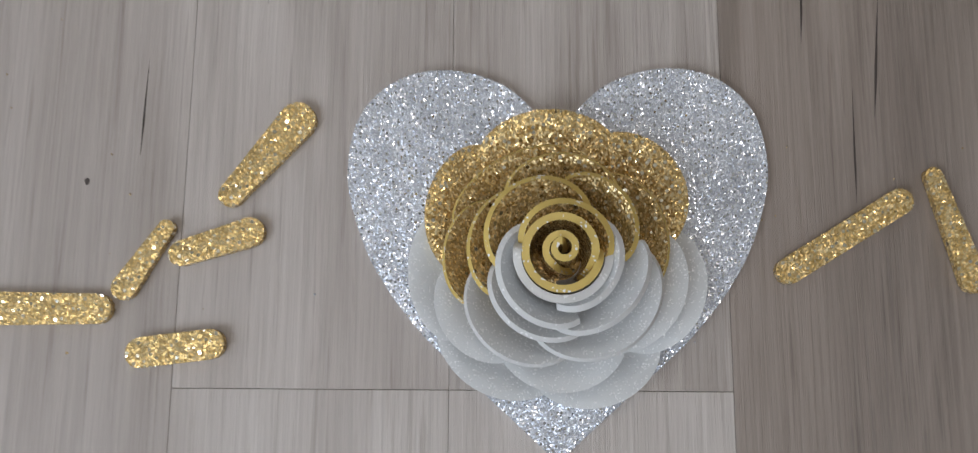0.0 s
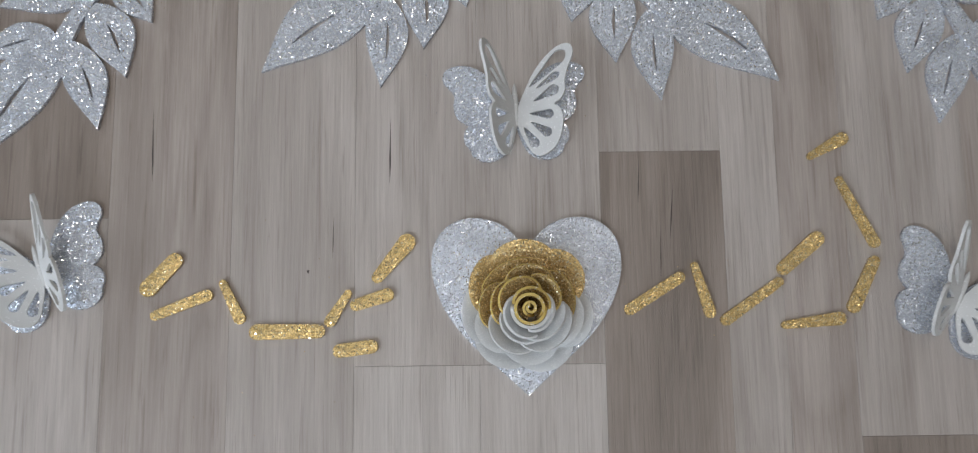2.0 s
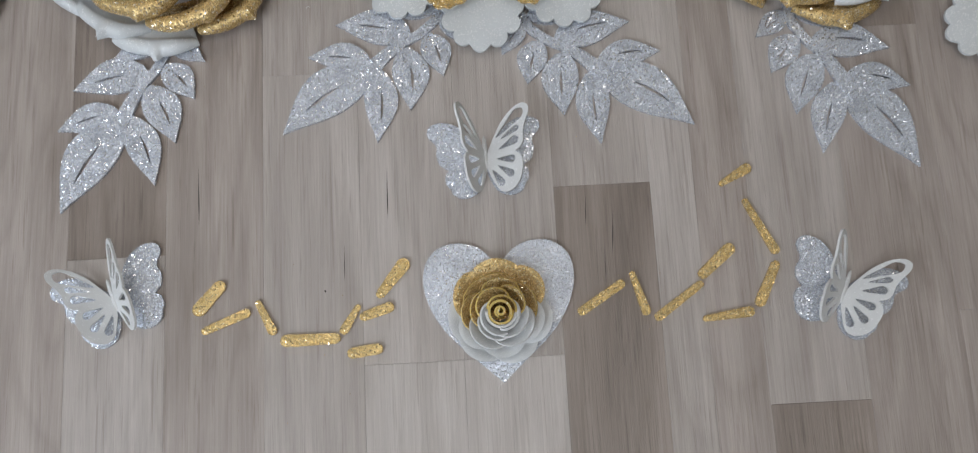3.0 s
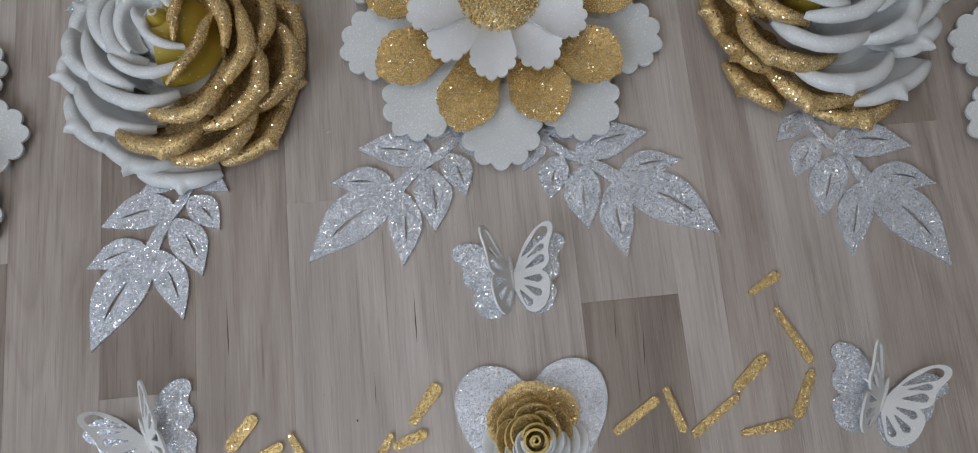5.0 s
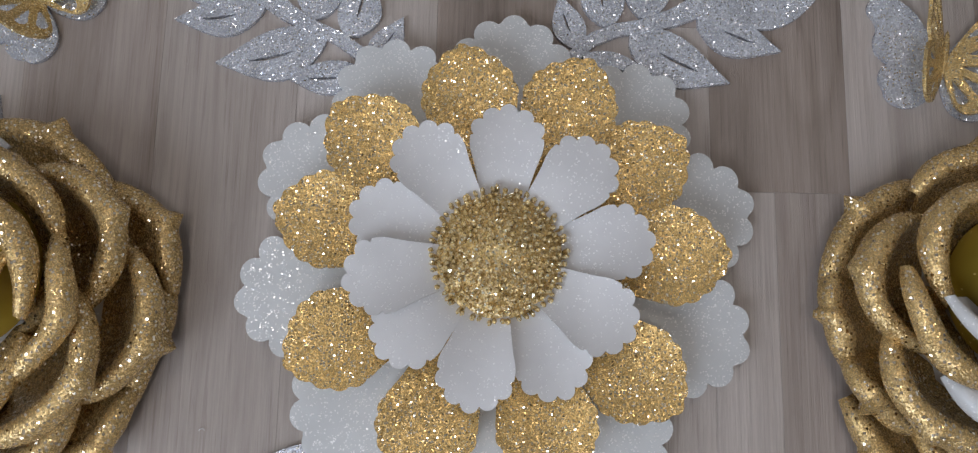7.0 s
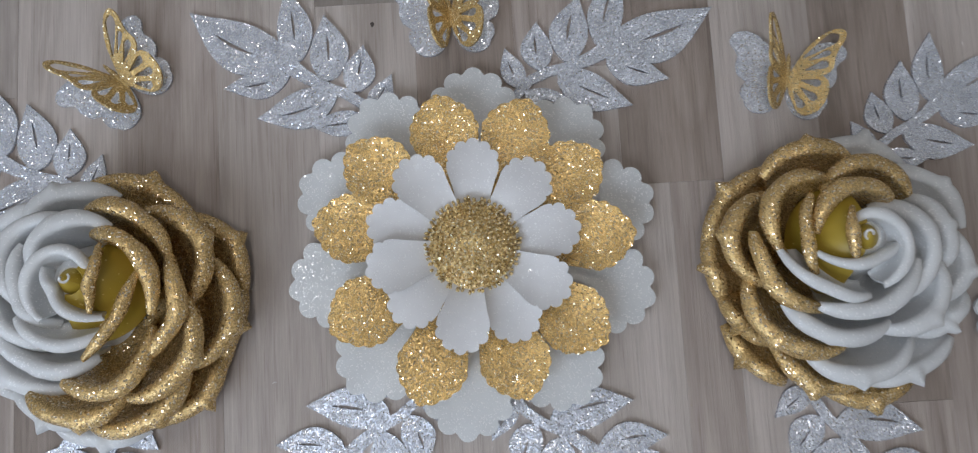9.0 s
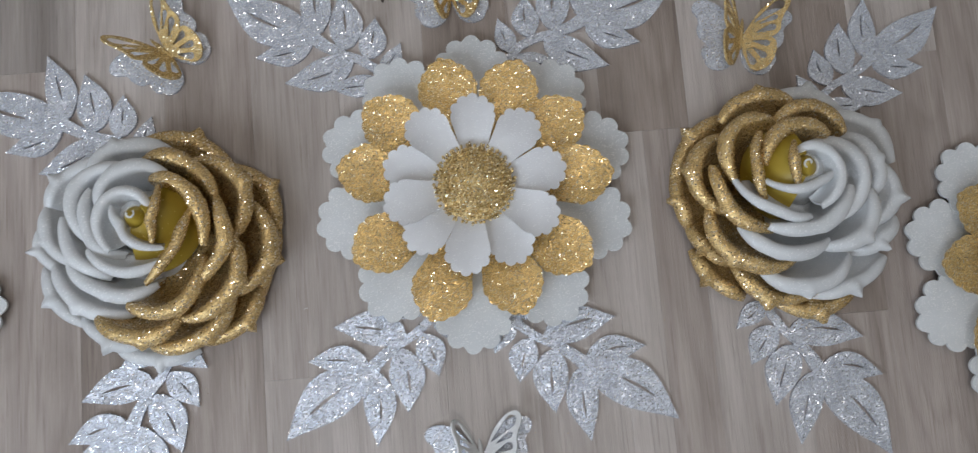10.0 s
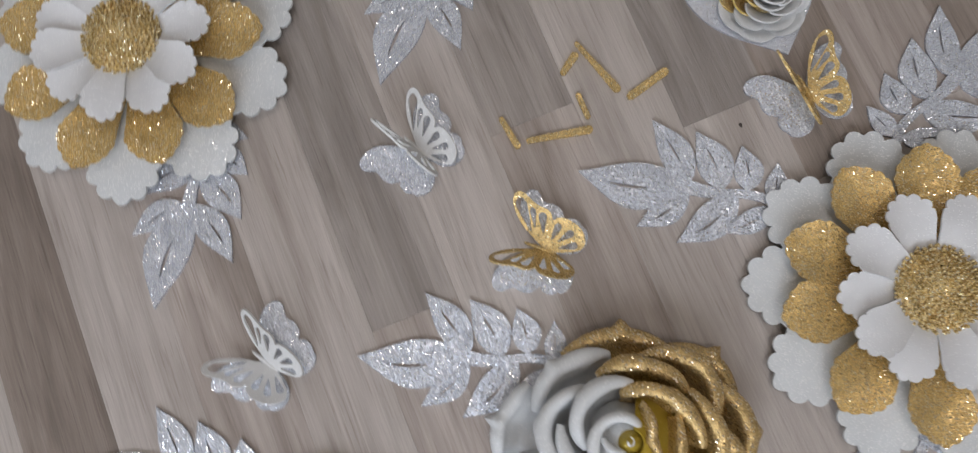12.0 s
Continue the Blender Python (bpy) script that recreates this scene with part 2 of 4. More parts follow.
hb.inputs["Roughness"].default_value = 0.02
WOODS = {
    "light": wood("laminate_light", (0.373, 0.325, 0.291), (0.528, 0.475, 0.438), (0.62, 0.58, 0.55), 0.35),
    "pale": wood("laminate_pale", (0.424, 0.375, 0.340), (0.559, 0.510, 0.473), (0.68, 0.64, 0.6), 0.3),
    "mid": wood("laminate_mid", (0.300, 0.250, 0.219), (0.461, 0.400, 0.361), (0.58, 0.53, 0.5)),
    "dark": wood("laminate_dark", (0.205, 0.165, 0.138), (0.345, 0.285, 0.246), (0.5, 0.46, 0.44)),
    "grey": wood("laminate_grey", (0.233, 0.203, 0.184), (0.393, 0.348, 0.317), (0.55, 0.52, 0.5)),
}


# ---- mesh helpers ----
def mesh_of(bm, name, material, smooth=False):
    bmesh.ops.recalc_face_normals(bm, faces=bm.faces)
    me = bpy.data.meshes.new(name)
    for f in bm.faces:
        f.smooth = smooth
    bm.to_mesh(me)
    bm.free()
    me.materials.append(material)
    if smooth:
        me.set_sharp_from_angle(angle=radians(50))
    return me


def part(name, bm, material, parent=None, label="", smooth=False):
    ob = new(name, mesh_of(bm, name, material, smooth))
    if parent:
        ob.parent = parent
    if label:
        tagged(ob, label)
    return ob


def edged(ob, material):
    """The cut rim of a curved sheet takes a second material."""
    ob.data.materials.append(material)
    return ob


def box(bm, x0, x1, y0, y1, z0, z1, bevel=0.0):
    vs = [bm.verts.new(p) for p in ((x0, y0, z0), (x1, y0, z0), (x1, y1, z0), (x0, y1, z0), (x0, y0, z1), (x1, y0, z1), (x1, y1, z1), (x0, y1, z1))]
    fs = [bm.faces.new([vs[i] for i in q]) for q in ((3, 2, 1, 0), (4, 5, 6, 7), (0, 1, 5, 4), (1, 2, 6, 5), (2, 3, 7, 6), (3, 0, 4, 7))]
    if bevel:
        bmesh.ops.bevel(bm, geom=list(bm.edges), offset=bevel, segments=1, affect="EDGES")
    return fs


def sheet(loops, z0, z1, edge=0.0004):
    """A flat cut-out: the first loop is its outline, further loops are holes; between z0 and z1."""
    flat = bmesh.new()
    rim = []
    for loop in loops:
        vs = [flat.verts.new((x, y, 0)) for x, y in loop]
        rim.append(len(vs))
        for i, v in enumerate(vs):
            flat.edges.new((v, vs[(i + 1) % len(vs)]))
    bmesh.ops.triangle_fill(flat, use_beauty=True, edges=list(flat.edges))
    flat.verts.index_update()
    bm = bmesh.new()
    pts = [v.co.copy() for v in flat.verts]
    tris = [[v.index for v in f.verts] for f in flat.faces]
    order = [[e.verts[0].index, e.verts[1].index] for e in flat.edges if len(e.link_faces) == 1]
    flat.free()
    up = [bm.verts.new((p.x, p.y, z1)) for p in pts]
    down = [bm.verts.new((p.x, p.y, z0)) for p in pts]
    for t in tris:
        bm.faces.new([up[i] for i in t])
        bm.faces.new([down[i] for i in reversed(t)])
    for a, b in order:
        bm.faces.new((up[a], up[b], down[b], down[a]))
    return bm


def surface(fn, nu, nv, thick, upright=False):
    """A curved foam sheet fn(u, v), u and v from 0 to 1, of the given thickness."""
    bm = bmesh.new()
    grid = [[Vector(fn(i / nu, j / nv)) for j in range(nv + 1)] for i in range(nu + 1)]

    def normal(i, j):
        if upright:
            return Vector((0, 0, 1))
        a = grid[min(i + 1, nu)][j] - grid[max(i - 1, 0)][j]
        b = grid[i][min(j + 1, nv)] - grid[i][max(j - 1, 0)]
        c = a.cross(b)
        return c.normalized() if c.length > 1e-12 else Vector((0, 0, 1))

    top = [[bm.verts.new(grid[i][j] + normal(i, j) * thick / 2) for j in range(nv + 1)] for i in range(nu + 1)]
    bot = [[bm.verts.new(grid[i][j] - normal(i, j) * thick / 2) for j in range(nv + 1)] for i in range(nu + 1)]
    for i in range(nu):
        for j in range(nv):
            bm.faces.new((top[i][j], top[i + 1][j], top[i + 1][j + 1], top[i][j + 1]))
            bm.faces.new((bot[i][j + 1], bot[i + 1][j + 1], bot[i + 1][j], bot[i][j]))
    for i in range(nu):
        bm.faces.new((top[i][nv], top[i + 1][nv], bot[i + 1][nv], bot[i][nv])).material_index = 1
        if not upright:
            bm.faces.new((bot[i][0], bot[i + 1][0], top[i + 1][0], top[i][0]))
    for j in range(nv):
        bm.faces.new((top[0][j], top[0][j + 1], bot[0][j + 1], bot[0][j]))
        bm.faces.new((bot[nu][j], bot[nu][j + 1], top[nu][j + 1], top[nu][j]))
    if upright:
        bmesh.ops.remove_doubles(bm, verts=list(bm.verts), dist=1e-6)
    return bm


def smooth_loop(points, per=5):
    """A closed loop that runs smoothly through the points."""
    out, n = [], len(points)
    for i in range(n):
        p0, p1, p2, p3 = (Vector(points[(i + k - 1) % n]) for k in range(4))
        for s in range(per):
            t = s / per
            q = 0.5 * (2 * p1 + (p2 - p0) * t + (2 * p0 - 5 * p1 + 4 * p2 - p3) * t * t + (3 * p1 - p0 - 3 * p2 + p3) * t ** 3)
            out.append((q.x, q.y))
    return out


def empty(name, m, label, category, group=""):
    ob = new(name)
    ob.empty_display_size = 0.02
    ob.matrix_world = m
    return tagged(ob, label, category, group)


# ---- the room ----
STRIP = 0.064
X_EDGE = 0.060            # one long edge of a strip
ROOM = (-2.0, 2.0, -0.93, 2.4, 2.4)


def wall(name, x0, x1, y0, y1, z0=0.0, z1=2.4):
    bm = bmesh.new()
    box(bm, x0, x1, y0, y1, z0, z1)
    return tagged(part(name, bm, WALL), "plain pale painted room wall", "wall", kind="structure")


rx0, rx1, ry0, ry1, rz = ROOM
wall("wall_east", rx1, rx1 + 0.12, ry0 - 0.12, ry1 + 0.12)
wall("wall_west", rx0 - 0.12, rx0, ry0 - 0.12, ry1 + 0.12)
wall("wall_north", rx0, rx1, ry1, ry1 + 0.12)
bm = bmesh.new()
wx0, wx1, wz0, wz1 = -1.80, -0.30, 0.75, 2.05   # the window's opening
box(bm, rx0, wx0, ry0 - 0.12, ry0, 0, rz)
box(bm, wx1, rx1, ry0 - 0.12, ry0, 0, rz)
box(bm, wx0, wx1, ry0 - 0.12, ry0, 0, wz0)
box(bm, wx0, wx1, ry0 - 0.12, ry0, wz1, rz)
tagged(part("wall_south", bm, WALL), "pale painted room wall with a window opening", "wall", kind="structure")
bm = bmesh.new()
box(bm, rx0 - 0.12, rx1 + 0.12, ry0 - 0.12, ry1 + 0.12, rz, rz + 0.1)
tagged(part("ceiling", bm, CEIL), "plain white painted ceiling", "ceiling", kind="structure")
win = tagged(new("window_1"), "white framed window in the room wall", "window", kind="structure")
bm = bmesh.new()
mid_x, fr = (wx0 + wx1) / 2, 0.06
for q in ((wx0, wx1, wz0, wz0 + fr), (wx0, wx1, wz1 - fr, wz1), (wx0, wx0 + fr, wz0 + fr, wz1 - fr), (wx1 - fr, wx1, wz0 + fr, wz1 - fr), (mid_x - 0.03, mid_x + 0.03, wz0 + fr, wz1 - fr)):
    box(bm, q[0], q[1], ry0 - 0.09, ry0 - 0.05, q[2], q[3])
part("window_frame", bm, TRIM, win)
for x0, x1 in ((wx0 + fr, mid_x - 0.03), (mid_x + 0.03, wx1 - fr)):
    bm = bmesh.new()
    box(bm, x0, x1, ry0 - 0.073, ry0 - 0.067, wz0 + fr, wz1 - fr)
    part("pane", bm, GLASS, win).visible_shadow = False


# housings added round the two unseen overhead lights
def ceiling_lamp(x, y):
    lamp = empty("ceiling_lamp", pose(x, y, 2.4), "unseen flat white square ceiling lamp switched on", "lamp", "ceiling lamps")
    bm = bmesh.new()
    box(bm, -0.25, 0.25, -0.25, 0.25, -0.020, 0.0)
    part("lamp_base", bm, TRIM, lamp)
    bm = bmesh.new()
    for q in ((-0.25, 0.25, -0.25, -0.225), (-0.25, 0.25, 0.225, 0.25), (-0.25, -0.225, -0.225, 0.225), (0.225, 0.25, -0.225, 0.225)):
        box(bm, *q, -0.06, -0.020)
    part("lamp_rim", bm, TRIM, lamp)


for lx, ly in LAMPS:
    ceiling_lamp(lx, ly)


# ---- leaf sprigs ----
def almond(base, tip, width, n=12, lean=0.0):
    """The outline of a pointed leaflet and of the slit along its middle."""
    b, t = Vector(base), Vector(tip)
    ax = t - b
    length = ax.length
    ax.normalize()
    ay = Vector((-ax.y, ax.x))

    def half(s):
        """Half the width along the leaflet: a narrow stalk, a full belly and a drawn-out tip."""
        belly = math.sin(math.pi * min(1.0, s ** 0.92)) ** 0.80
        return belly * (1 - 0.60 * s ** 2.8) * 1.10 + 0.12 * (1 - s) ** 5

    def at(s, k):
        bow = lean * math.sin(math.pi * s) * length
        q = b + ax * (s * length) + ay * (k + bow)
        return (q.x, q.y)

    out = [at(i / n, width / 2 * half(i / n)) for i in range(n + 1)] + [at(i / n, -width / 2 * half(i / n)) for i in range(n - 1, 0, -1)]
    slit = []
    for i in range(7):
        s = 0.30 + 0.42 * i / 6
        slit.append(at(s, 0.020 * width + 0.046 * width * math.sin(math.pi * i / 6)))
    for i in range(5, 0, -1):
        s = 0.30 + 0.42 * i / 6
        slit.append(at(s, 0.020 * width - 0.030 * width * math.sin(math.pi * i / 6)))
    return out, slit


LEAFLETS = [  # base, tip, width and bow, in mm along and across the stem
    ((64, -3.2), (137.5, 0), 28.5, 0.075),
    ((60, -4.5), (92.7, -45.2), 19.5, -0.05), ((36, -5), (61.5, -42.2), 21.5, -0.05), ((18.5, -7), (29, -37.5), 17.5, -0.05), ((2.5, -1), (3, -29.8), 13, -0.04),
    ((60, 2.5), (91.3, 31.8), 17, 0.05), ((27, -1), (62.5, 38), 21.5, 0.06), ((2, 3), (32, 25.5), 14, 0.04),
]


def sprig_meshes(mirror):
    flip = -1 if mirror else 1
    made = []
    for i, (b, t, w, lean) in enumerate(LEAFLETS):
        out, slit = almond((b[0] / 1000, flip * b[1] / 1000), (t[0] / 1000, flip * t[1] / 1000), w * 1.13 / 1000, 18, flip * lean)
        bm = sheet([out, slit], 0.0, 0.0022 + 0.00005 * i)
        made.append(("leaflet", mesh_of(bm, "leaflet", SILVER)))
    mid = [(-10, 6, 3.0), (-1.5, 1.3, 3.4), (9.9, -3.6, 3.2), (22.7, -4.0, 3.2), (35.3, -1.6, 3.4), (48.9, -0.9, 4.2), (58.7, -1.8, 5.0), (66, -2.8, 4.6), (76, -2.8, 3.0)]
    loop = [(x / 1000, flip * (y + w) / 1000) for x, y, w in mid] + [(x / 1000, flip * (y - w) / 1000) for x, y, w in reversed(mid)]
    made.append(("stem", mesh_of(sheet([loop], 0.0, 0.0027), "stem", SILVER)))
    return made


SPRIGS = {False: sprig_meshes(False), True: sprig_meshes(True)}


def leaf_sprig(base, tip, mirror, where, size=1.0):
    b, t = Vector(base), Vector(tip)
    ax = (t - b).normalized()
    root = t - ax * 0.1375 * size
    turn = math.degrees(math.atan2(ax.y, ax.x))
    ob = empty("leaf_sprig", pose(root.x, root.y, 0.0002, 0, 0, turn) @ Matrix.Diagonal((size, size, 1, 1)), "silver glitter foam leaf sprig " + where, "leaf sprig", "silver leaf sprigs")
    for name, me in SPRIGS[mirror]:
        new(name, me).parent = ob
    return ob


leaf_sprig((0.0467, 0.2134), (0.157, 0.1323), False, "tucked under a layered daisy")
leaf_sprig((-0.0109, 0.2211), (-0.1181, 0.1398), True, "tucked under a layered daisy")
leaf_sprig((-0.2005, 0.2029), (-0.2649, 0.0940), True, "tucked under a gold and white rose")
leaf_sprig((0.2299, 0.2074), (0.3033, 0.0953), False, "tucked under a gold and white rose")
leaf_sprig((-0.0253, 0.3893), (-0.1486, 0.4696), False, "tucked under a layered daisy")
leaf_sprig((0.0603, 0.4049), (0.1898, 0.4543), True, "tucked under a layered daisy")
leaf_sprig((0.2840, 0.3500), (0.3840, 0.4185), True, "tucked under a gold and white rose", 0.88)
leaf_sprig((-0.2273, 0.357), (-0.3394, 0.4087), False, "tucked under a gold and white rose")
leaf_sprig((-0.4365, 0.3440), (-0.5440, 0.4165), False, "tucked under a layered daisy")
leaf_sprig((-0.3967, 0.582), (-0.4614, 0.4934), True, "tucked under a layered daisy")
leaf_sprig((-0.1928, 0.6489), (-0.255, 0.5835), True, "lying on the laminate floor")
leaf_sprig((-0.4122, 0.1366), (-0.4880, 0.0450), True, "tucked under a layered daisy")


# ---- layered daisies ----
def petal_fn(length, width, angle, r0, z0, rise, droop, cup, bumps, depth, narrow=0.45, curl=0.0, reach=112, point=1.04):
    """A petal with a rounded, scalloped end: lobes run round its rim as far as the angle reach."""
    ca, sa = math.cos(radians(angle)), math.sin(radians(angle))
    cx = length - width * 0.52

    def rim(k):
        lim = 0.78
        if abs(k) > lim:
            s = (abs(k) - lim) / (1 - lim)
            x0, y0 = rim(lim * 0.9999 * (1 if k > 0 else -1))
            y1 = narrow * width / 2 * (1 if k > 0 else -1)
            return x0 * (1 - s), y0 + (y1 - y0) * s ** 0.85
        phi = k / lim * radians(112)
        lobe = 0.0
        if abs(phi) < radians(reach):
            lobe = depth * (abs(math.cos(phi / radians(reach) * bumps * math.pi / 2)) ** 0.65 - 0.55)
        r = width / 2 * (1.0 + lobe)
        return cx + r * (1 + (point - 1) * max(0.0, math.cos(phi)) ** 9) * math.cos(phi), r * math.sin(phi)

    def fn(u, v):
        k = 2 * u - 1
        bx, by = rim(k)
        sx = length * (0.02 + 0.55 * math.cos(k * math.pi / 2) ** 0.8)
        t = v ** 0.9
        x, side = sx + (bx - sx) * t, by * t
        q, w = x / length, side / (width / 2)
        z = z0 + rise * q - droop * q * q + cup * w * w * (1 - 0.55 * q) + curl * q ** 4
        x += r0
        return (x * ca - side * sa, x * sa + side * ca, z)

    return fn


INNER = (87, 46, 7, -31, -63, -100, -139, -168, 163, 127)
MIDDLE = (101, 66, 34, 2, -39, -73, -112, -152, 168, 138)
OUTER = (87, 48, 15, -19, -57, -95, -134, -170, 155, 123)


def fringe_centre():
    """The rolled, fringed foam button: many short upright tufts on a dome."""
    rng = random.Random(4)
    bm = bmesh.new()
    steps = 10
    for ring in range(steps):
        r0 = 0.0018 + 0.0240 * ring / (steps - 1)
        count = max(5, int(2 * math.pi * r0 / 0.0029))
        for i in range(count):
            r = r0 + rng.uniform(-0.0005, 0.0005)
            a = 2 * math.pi * (i + rng.random() * 0.7) / count + ring * 0.4
            h = 0.0400 - 0.0085 * (r / 0.029) ** 2 - (0.0050 if ring < 1 else 0.0022 if ring < 2 else 0) + rng.uniform(-0.0011, 0.0009)
            lean = 0.05 + 0.40 * (r / 0.029) ** 2 + rng.uniform(-0.1, 0.1)
            wide, thin = 0.00122 * rng.uniform(0.7, 1.1), 0.00132 * rng.uniform(0.75, 1.12)
            x, y = r * math.cos(a), r * math.sin(a)
            tx, ty = (r + lean * 0.005) * math.cos(a), (r + lean * 0.005) * math.sin(a)
            f = a + rng.uniform(-0.6, 0.6)
            px, py = -math.sin(f) * wide, math.cos(f) * wide
            qx, qy = math.cos(f) * thin, math.sin(f) * thin
            rings = []
            for cx, cy, z, k in ((x, y, h - 0.007, 1.0), (tx, ty, h - 0.0007, 1.0), (tx, ty, h, 0.55)):
                rings.append([bm.verts.new((cx + k * (math.cos(w) * px + math.sin(w) * qx), cy + k * (math.cos(w) * py + math.sin(w) * qy), z)) for w in (math.pi * (0.167 + m / 3) for m in range(6))])
            for lo, hi in zip(rings, rings[1:]):
                for k in range(6):
                    bm.faces.new((lo[k], lo[(k + 1) % 6], hi[(k + 1) % 6], hi[k]))
            bm.faces.new(rings[-1])
    return mesh_of(bm, "centre_fringe", GOLD_FRINGE)


def core_drum():
    def fn(u, v):
        r = 0.0265 * min(1.0, (1 - v) / 0.85) if v > 0.15 else 0.0265
        z = 0.010 + 0.020 * v / 0.15 if v <= 0.15 else 0.0366 - 0.0085 * (r / 0.029) ** 2 - 0.003 * max(0.0, 1 - r / 0.003)
        return (r * math.cos(2 * math.pi * u), r * math.sin(2 * math.pi * u), z)

    bm = bmesh.new()
    rows = [[bm.verts.new(fn(i / 40, j / 12)) for i in range(40)] for j in range(12)]
    for lo, hi in zip(rows, rows[1:]):
        for i in range(40):
            bm.faces.new((lo[i], lo[(i + 1) % 40], hi[(i + 1) % 40], hi[i]))
    bm.faces.new(rows[-1])
    return mesh_of(bm, "centre_base", GOLD_FRINGE)


def daisy():
    top = empty("layered_daisy", pose(0, 0, 0), "layered white and gold foam daisy with fringed gold centre", "paper flower", "layered daisies")
    rng = random.Random(11)
    for a in OUTER:
        bm = surface(petal_fn(0.078 + rng.uniform(-0.002, 0.002), 0.0530, a, 0.036, 0.0058, 0.004, 0.006, 0.002, 7, 0.19, 0.40), 84, 5, 0.0022, True)
        part("outer_petal", bm, WHITE, top, "white scalloped petal", True)
    for i, a in enumerate(MIDDLE):
        bm = surface(petal_fn(0.068 + rng.uniform(-0.0015, 0.0015), 0.0415, a, 0.026, 0.0115 + 0.0008 * (i % 2), 0.0135, 0.004, 0.0036, 9, 0.085, 0.50, 0.0, 100, 1.16), 90, 8, 0.0022, True)
        part("middle_petal", bm, GOLD, top, "gold glitter petal", True)
    for i, a in enumerate(INNER):
        bm = surface(petal_fn(0.047 + rng.uniform(-0.001, 0.001), 0.0308, a, 0.0165, 0.0222 + 0.0026 * (i % 2), 0.022, 0.013, 0.0056, 5, 0.17, 0.48, 0.0, 80), 72, 8, 0.002, True)
        part("inner_petal", bm, PETAL_WHITE, top, "white cupped petal", True)
    new("centre_base", core_drum()).parent = top
    tagged(new("centre_fringe", fringe_centre()), "gold glitter fringe").parent = top
    return top


first = daisy()
first.matrix_world = pose(0.0265, 0.3050, 0.0030)
copy_thing(first, pose(-0.4235, 0.2440, 0.0030, 0, 0, 22))
copy_thing(first, pose(-0.4090, 0.6775, 0.0030, 0, 0, -20))
copy_thing(first, pose(0.4430, 0.2150, 0.0030, 0, 0, 6))


# ---- large roses ----
def rose_petal_fn(row, lean, depth, lip, tip, inner, back, seed):
    """A cupped petal: its face falls away to the middle, its rim rolls outwards and ends in a small point."""
    a0, am, a1, r0, rm, r1, z = row
    r0, rm, r1, z = r0 / 1000, rm / 1000, r1 / 1000, z / 1000
    um = min(0.64, max(0.36, (am - a0) / (a1 - a0)))
    rng = random.Random(seed)
    wob = [rng.uniform(-1, 1) for _ in range(6)]

    def rim(u):
        return r0 * (u - um) * (u - 1) / um + rm * u * (u - 1) / (um * (um - 1)) + r1 * u * (u - um) / (1 - um)

    def fn(u, v):
        k = 2 * u - 1
        end = abs(k)
        u_ = 0.5 + 0.5 * k * 1.06
        a = radians(a0 + (a1 - a0) * u_)
        rr = rim(u_) + 0.0009 * wob[2] * math.sin(5 * k + 3 * wob[3])
        top = z - 0.0055 * end ** 3.5 + 0.0010 * wob[0] * math.sin(4 * k + 3 * wob[1])
        roll = lip * (1 - 0.62 * end ** 3) * (1 + 0.14 * wob[5] * math.sin(6 * k + wob[1]))
        low, edge = max(top - depth, 0.003), rr - back * roll
        deep = max(edge * inner, edge - 0.040)
        if v < 0.56:
            s = v / 0.56
            x = deep + (edge - deep) * s ** 0.62
            h = low + (top - low) * s ** 1.75
        else:
            s = (v - 0.56) / 0.44
            th = math.pi * 1.08 * s
            x = edge + roll * (1 - math.cos(th)) * 0.92
            h = top + roll * 0.75 * math.sin(th) - roll * 0.5 * s
            spur = max(0.0, 1 - abs(k - 0.12 * wob[3]) * 7)
            x += tip * spur ** 1.3 * s * s
            h += 0.45 * tip * spur * s
        h = max(h, 0.0022)
        q = min(1.0, z / 0.07)
        return (x * math.cos(a) + lean[0] * q, x * math.sin(a) + lean[1] * q, h)

    return fn


# each petal: first, middle and last angle of its rim, the rim's radius at each in mm, and its height in mm
LAYER_SHAPE = {"bud": (0.013, 0.0030, 0.0, 0.72, 0.9), "in": (0.029, 0.0047, 0.0010, 0.60, 1.0), "mid": (0.027, 0.0053, 0.0036, 0.58, 1.1), "out": (0.012, 0.0050, 0.0062, 0.60, 1.75)}
ROSE_A = {}
ROSE_A["bud", "gold"] = [
    (-55, 8, 48, 19.4, 14.1, 24.1, 71), (-82, -45, 6, 40.9, 32.0, 33.9, 63)]
ROSE_A["bud", "white"] = [
    (154, 240, 305, 15.4, 11.9, 26.1, 69), (37, 165, 224, 11.5, 22.6, 26.1, 68), (-152, -116, -62, 37.5, 35.0, 31.3, 61)]
ROSE_A["in", "white"] = [
    (65, 121, 160, 38.0, 37.8, 27.3, 57), (144, 180, 238, 42.4, 35.5, 23.8, 55), (105, 152, 190, 45.4, 52.3, 36.5, 50),
    (169, 193, 231, 57.6, 50.9, 39.1, 46), (-158, -127, -82, 55.5, 50.6, 39.7, 46)]
ROSE_A["in", "gold"] = [
    (-21, 29, 73, 44.9, 39.0, 31.5, 60), (22, 54, 88, 51.7, 53.2, 48.3, 50), (-45, -17, 17, 55.9, 57.1, 52.1, 53),
    (-101, -74, -32, 55.1, 60.5, 47.1, 52)]
